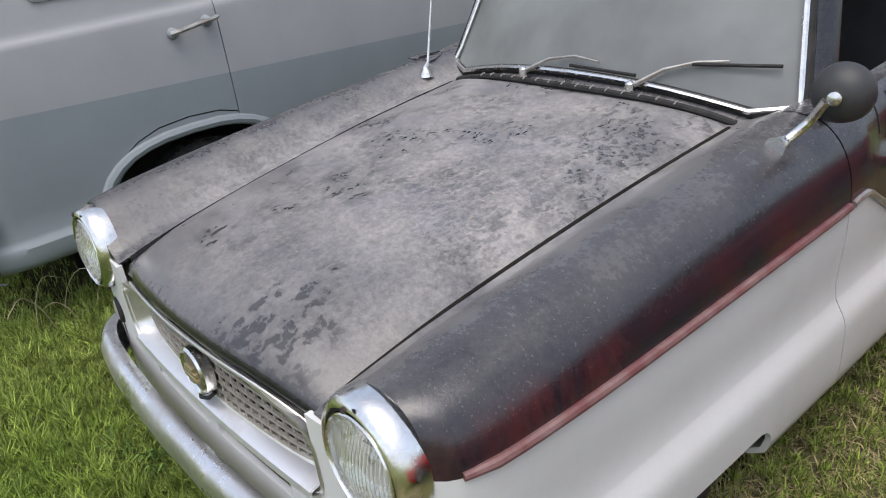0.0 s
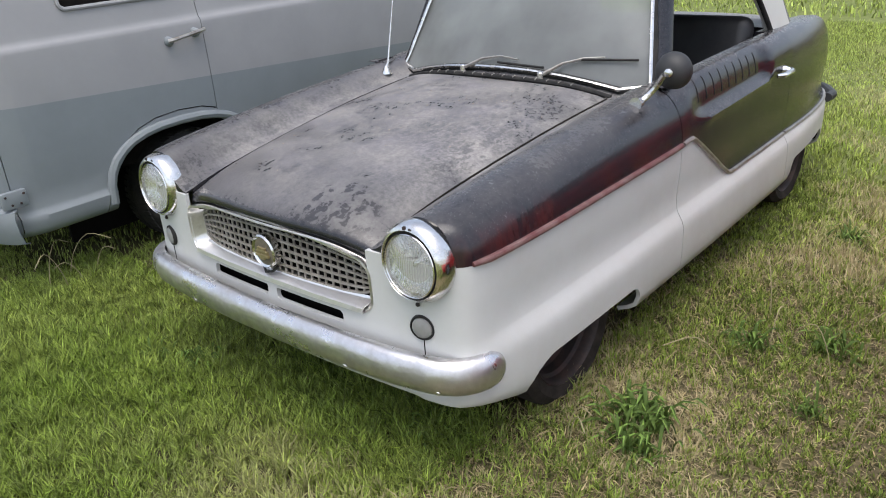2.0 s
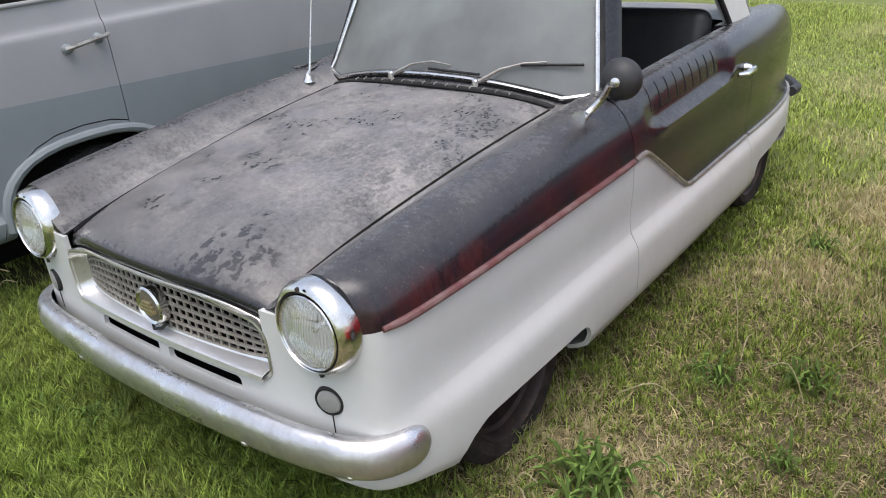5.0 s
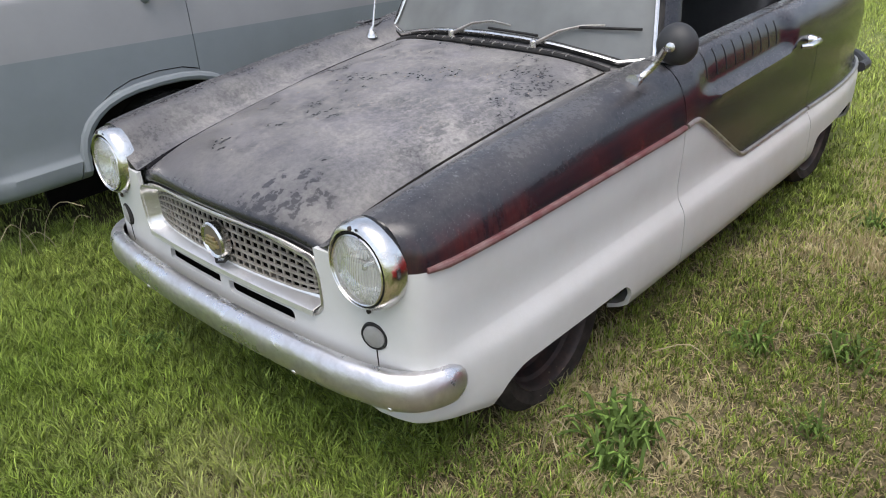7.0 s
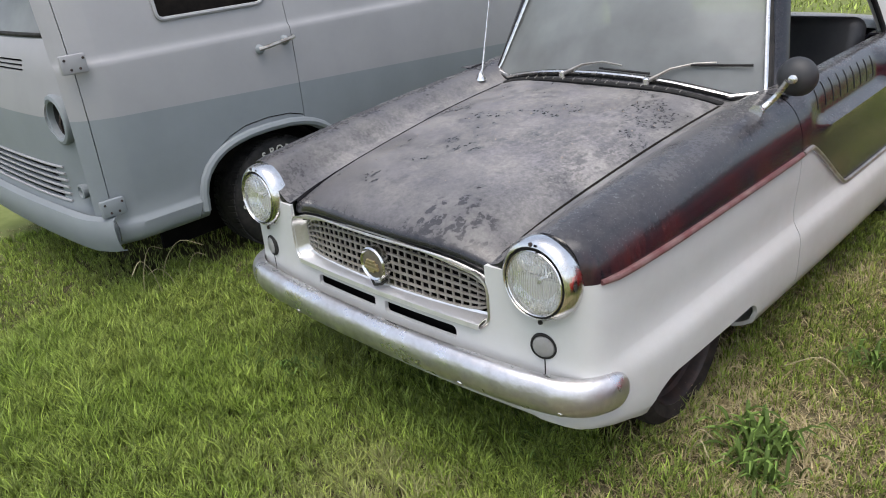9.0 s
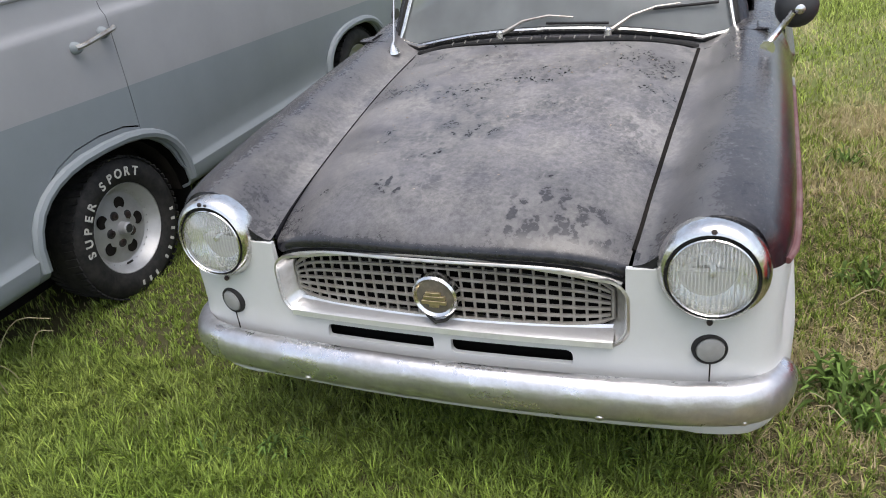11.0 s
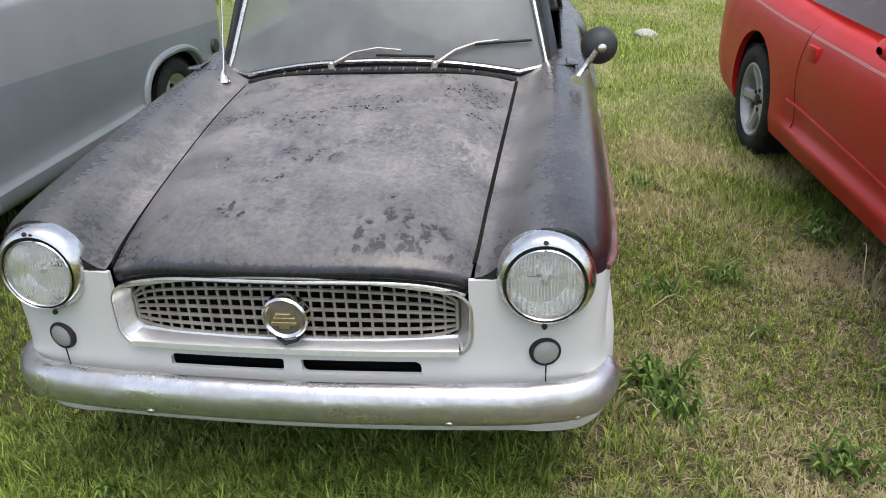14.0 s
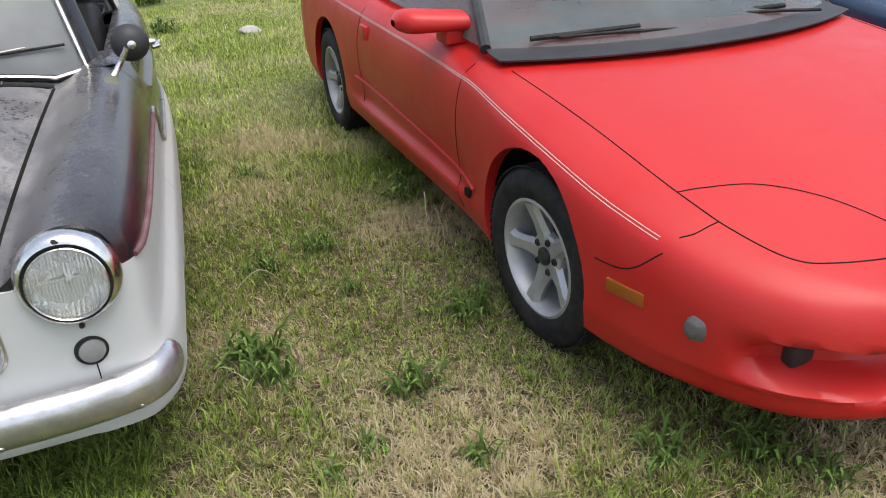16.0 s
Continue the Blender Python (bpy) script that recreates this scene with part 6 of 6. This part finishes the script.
def alloy_wheel(parent, s, y, steer=0.0):
    """A five-spoke alloy wheel in a low tyre."""
    m = Matrix.Translation((s * 0.812, y + 0.012, 0.300)) @ pose(0, 0, 0, 0, 0, steer) @ pose(0, 0, 0, 0, 90 * (1 if s > 0 else -1), 0) @ Matrix.Scale(0.95, 4)
    wheel = part("wheel", revolve([(0.200, -0.10), (0.205, 0.095), (0.214, 0.103), (0.204, 0.106), (0.194, 0.095), (0.186, 0.04), (0.180, -0.08)], m, 48), M_ALLOY, parent, "five-spoke silver alloy wheel")
    tyre = part("tyre", revolve(tyre_profile(0.323, 0.225, 0.206), m, 56), M_RUBBER, wheel, "black low-profile tyre")
    tread = []
    for k in range(64):
        for row, w in enumerate((-0.078, -0.026, 0.026, 0.078)):
            bm = block(-0.022, 0.022, -0.0125, 0.0125, -0.004, 0.0035 if abs(w) < 0.05 else 0.0)
            bm.transform(m @ pose(0, 0, 0, 0, 0, 360 * (k + 0.5 * (row % 2)) / 64) @ Matrix.Translation((0.322, 0, w)) @ pose(0, 0, 0, 0, 90 + (8 if w > 0.05 else -8 if w < -0.05 else 0), 0) @ pose(0, 0, 0, 0, 0, 14 if w > 0 else -14))
            tread.append(bm)
    tagged(part("tread", joined(*tread), M_RUBBER, tyre), kind="stuff")
    part("brake_disc", revolve([(0.15, -0.02), (0.15, 0.0), (0.05, 0.0), (0, 0.0)], m, 32), M_STEEL, wheel)
    # added dark disc in place of the shade behind the spokes
    part("wheel_shade", revolve([(0.195, -0.06), (0.0, -0.06)], m, 24), M_DARK, wheel)
    part("hub", revolve([(0.088, 0.035), (0.084, 0.056), (0.076, 0.062), (0.0, 0.064)], m, 32), M_ALLOY, wheel)
    for k in range(5):
        b = bmesh.new()
        prof = []
        for r, wd, h in ((0.03, 0.040, 0.062), (0.07, 0.041, 0.066), (0.12, 0.030, 0.075), (0.165, 0.031, 0.088), (0.198, 0.046, 0.094)):
            prof.append([(r, -wd, h - 0.018), (r, -wd * 0.55, h), (r, wd * 0.55, h), (r, wd, h - 0.018), (r, wd * 0.8, h - 0.04), (r, -wd * 0.8, h - 0.04)])
        b = grid(prof, close=True)
        b.transform(m @ pose(0, 0, 0, 0, 0, 72 * k + 20))
        bmesh.ops.recalc_face_normals(b, faces=b.faces)
        part("spoke", b, M_ALLOY, wheel)
        a = radians(72 * k + 56)
        part("wheel_nut", revolve([(0.014, 0.05), (0.013, 0.068), (0.009, 0.071), (0.008, 0.064), (0.0, 0.064)], m @ Matrix.Translation((0.058 * math.cos(a), 0.058 * math.sin(a), 0)), 10), M_STEEL, wheel)
    part("centre_cap", revolve([(0.034, 0.05), (0.032, 0.074), (0.02, 0.08), (0, 0.08)], m, 20), M_TRIMBLACK, wheel)


for s in (-1, 1):
    alloy_wheel(coupe, s, 0.0, 4)
    alloy_wheel(coupe, s, 2.57)
    for y in (0.0, 2.57):
        # arch lining near-black, with its shade in the colour
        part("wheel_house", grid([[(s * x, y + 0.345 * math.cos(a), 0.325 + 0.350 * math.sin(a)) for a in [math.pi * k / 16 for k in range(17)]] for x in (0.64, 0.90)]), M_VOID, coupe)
part("floor", block(-0.78, 0.78, -0.7, 3.4, 0.20, 0.22), M_DARK, coupe)

# ---- the dark blue car beyond ----
blue = thing("blue_car", pose(4.95, 1.05, 0.0, 0, 0, 4), "dark blue low car parked beyond the red coupe", "car")
ys, rows = coupe_body(RED_KEYS)
bm = grid(rows, close=True)
bmesh.ops.holes_fill(bm, edges=[e for e in bm.edges if e.is_boundary], sides=0)
bmesh.ops.recalc_face_normals(bm, faces=bm.faces)
bm = cut(bm, prism(rounded(-0.72, 0.72, 0.5, 1.2, 0.03, 3), "y", 0.75, 2.75))
part("body", bm, M_BLUE, blue)
glasshouse(blue, M_DARKGLASS)
for s in (-1, 1):
    for y in (0.0, 2.57):
        alloy_wheel(blue, s * 1.01, y)


# ---- weeds, straw and a stone ----
def leaf(length, width, lift, turn, bend):
    rows = []
    for k in range(6):
        f = k / 5
        w = width * math.sin(math.pi * min(0.985, 0.10 + 0.885 * f)) ** 0.7
        r = length * f
        z = lift * math.sin(math.pi * 0.5 * min(1, f * 1.6)) * length - bend * length * f * f
        rows.append([(r, -w, z + w * 0.35), (r, 0, z), (r, w, z + w * 0.35)])
    bm = grid(rows)
    bm.transform(pose(0, 0, 0.0, 0, 0, turn))
    return bm


def weed(x, y, size, count, seed, label):
    rng = random.Random(seed)
    ob = thing("weed", pose(x, y, 0.0), label, "weed", "broad-leaved weeds in the grass")
    for k in range(count):
        bm = leaf(size * rng.uniform(0.7, 1.45), size * rng.uniform(0.06, 0.10), rng.uniform(0.4, 1.3), 360 * k / count + rng.uniform(-25, 25), rng.uniform(0.0, 0.4))
        bm.transform(Matrix.Translation((rng.gauss(0, 0.55) * size, rng.gauss(0, 0.55) * size, 0)))
        part("leaf", bm, M_WEED, ob)


ROSETTE = "leafy green dock weed growing in the grass"
for i, (x, y, size, count) in enumerate(((0.955, 0.62, 0.15, 26), (1.00, 0.50, 0.12, 18), (1.062, 1.242, 0.11, 14), (1.307, 1.35, 0.11, 14), (0.452, 0.176, 0.10, 14), (1.411, 0.294, 0.12, 20), (1.715, 0.62, 0.11, 20), (1.80, 0.70, 0.09, 14),
                                         (1.781, 1.764, 0.13, 20), (1.488, -0.096, 0.09, 12), (1.219, 0.037, 0.08, 10), (1.952, -0.283, 0.10, 16), (2.199, -0.359, 0.11, 18), (2.296, -0.50, 0.09, 14), (1.093, -0.03, 0.08, 10),
                                         (0.743, 6.9, 0.22, 16), (0.60, 9.0, 0.30, 16), (-0.72, -0.05, 0.08, 12), (1.35, 0.95, 0.08, 10), (1.10, 2.35, 0.10, 12), (-0.55, 0.03, 0.10, 14))):
    weed(x, y, size * 0.55, round(count * 3.0), 40 + i, ROSETTE)
rng = random.Random(8)
for i, (x, y) in enumerate([(1.756, 1.113), (1.79, 1.19), (1.72, 1.08), (1.77, 1.02), (1.80, 1.33), (0.80, 0.43), (0.83, 0.40), (1.12, 1.28), (1.33, 0.85), (1.05, 1.5), (1.52, 1.55), (1.5, 0.72), (1.38, 1.1), (1.15, 0.9), (-1.72, -0.02), (-1.78, 0.1), (-1.70, 0.14), (-1.66, 0.05), (-1.74, 0.22)]):
    h, a = rng.uniform(0.10, 0.24), rng.uniform(0, math.tau)
    d = Vector((math.cos(a), math.sin(a), 0)) * h * rng.uniform(0.3, 0.9)
    ob = tagged(new("straw_stalk", mesh_of("straw_stalk", tube(fine([(0, 0, -0.01), d * 0.3 + Vector((0, 0, h * 0.6)), d * 0.8 + Vector((0, 0, h)), d * 1.4 + Vector((0, 0, h * 0.85))], 3), 0.0018, 5), M_STRAW)), "thin dry bent straw stalk", "straw", "dry stalks in the grass")
    ob.location = (x, y, 0)
bm = bmesh.new()
bmesh.ops.create_icosphere(bm, subdivisions=3, radius=0.11)
for v in bm.verts:
    v.co *= 1 + 0.35 * noise.noise(v.co * 9)
    v.co.z *= 0.45
st = tagged(new("stone", mesh_of("stone", bm, M_STONE)), "pale flat stone lying in the grass", "stone")
st.location = (1.555, 6.35, 0.03)
blades("dry_grass", 30000, (-14, 6, 13.5, 26.0), (0.18, 0.42), (0.010, 0.022), 11, "tall dry straw-coloured grass at the field's edge", None, M_STRAW)
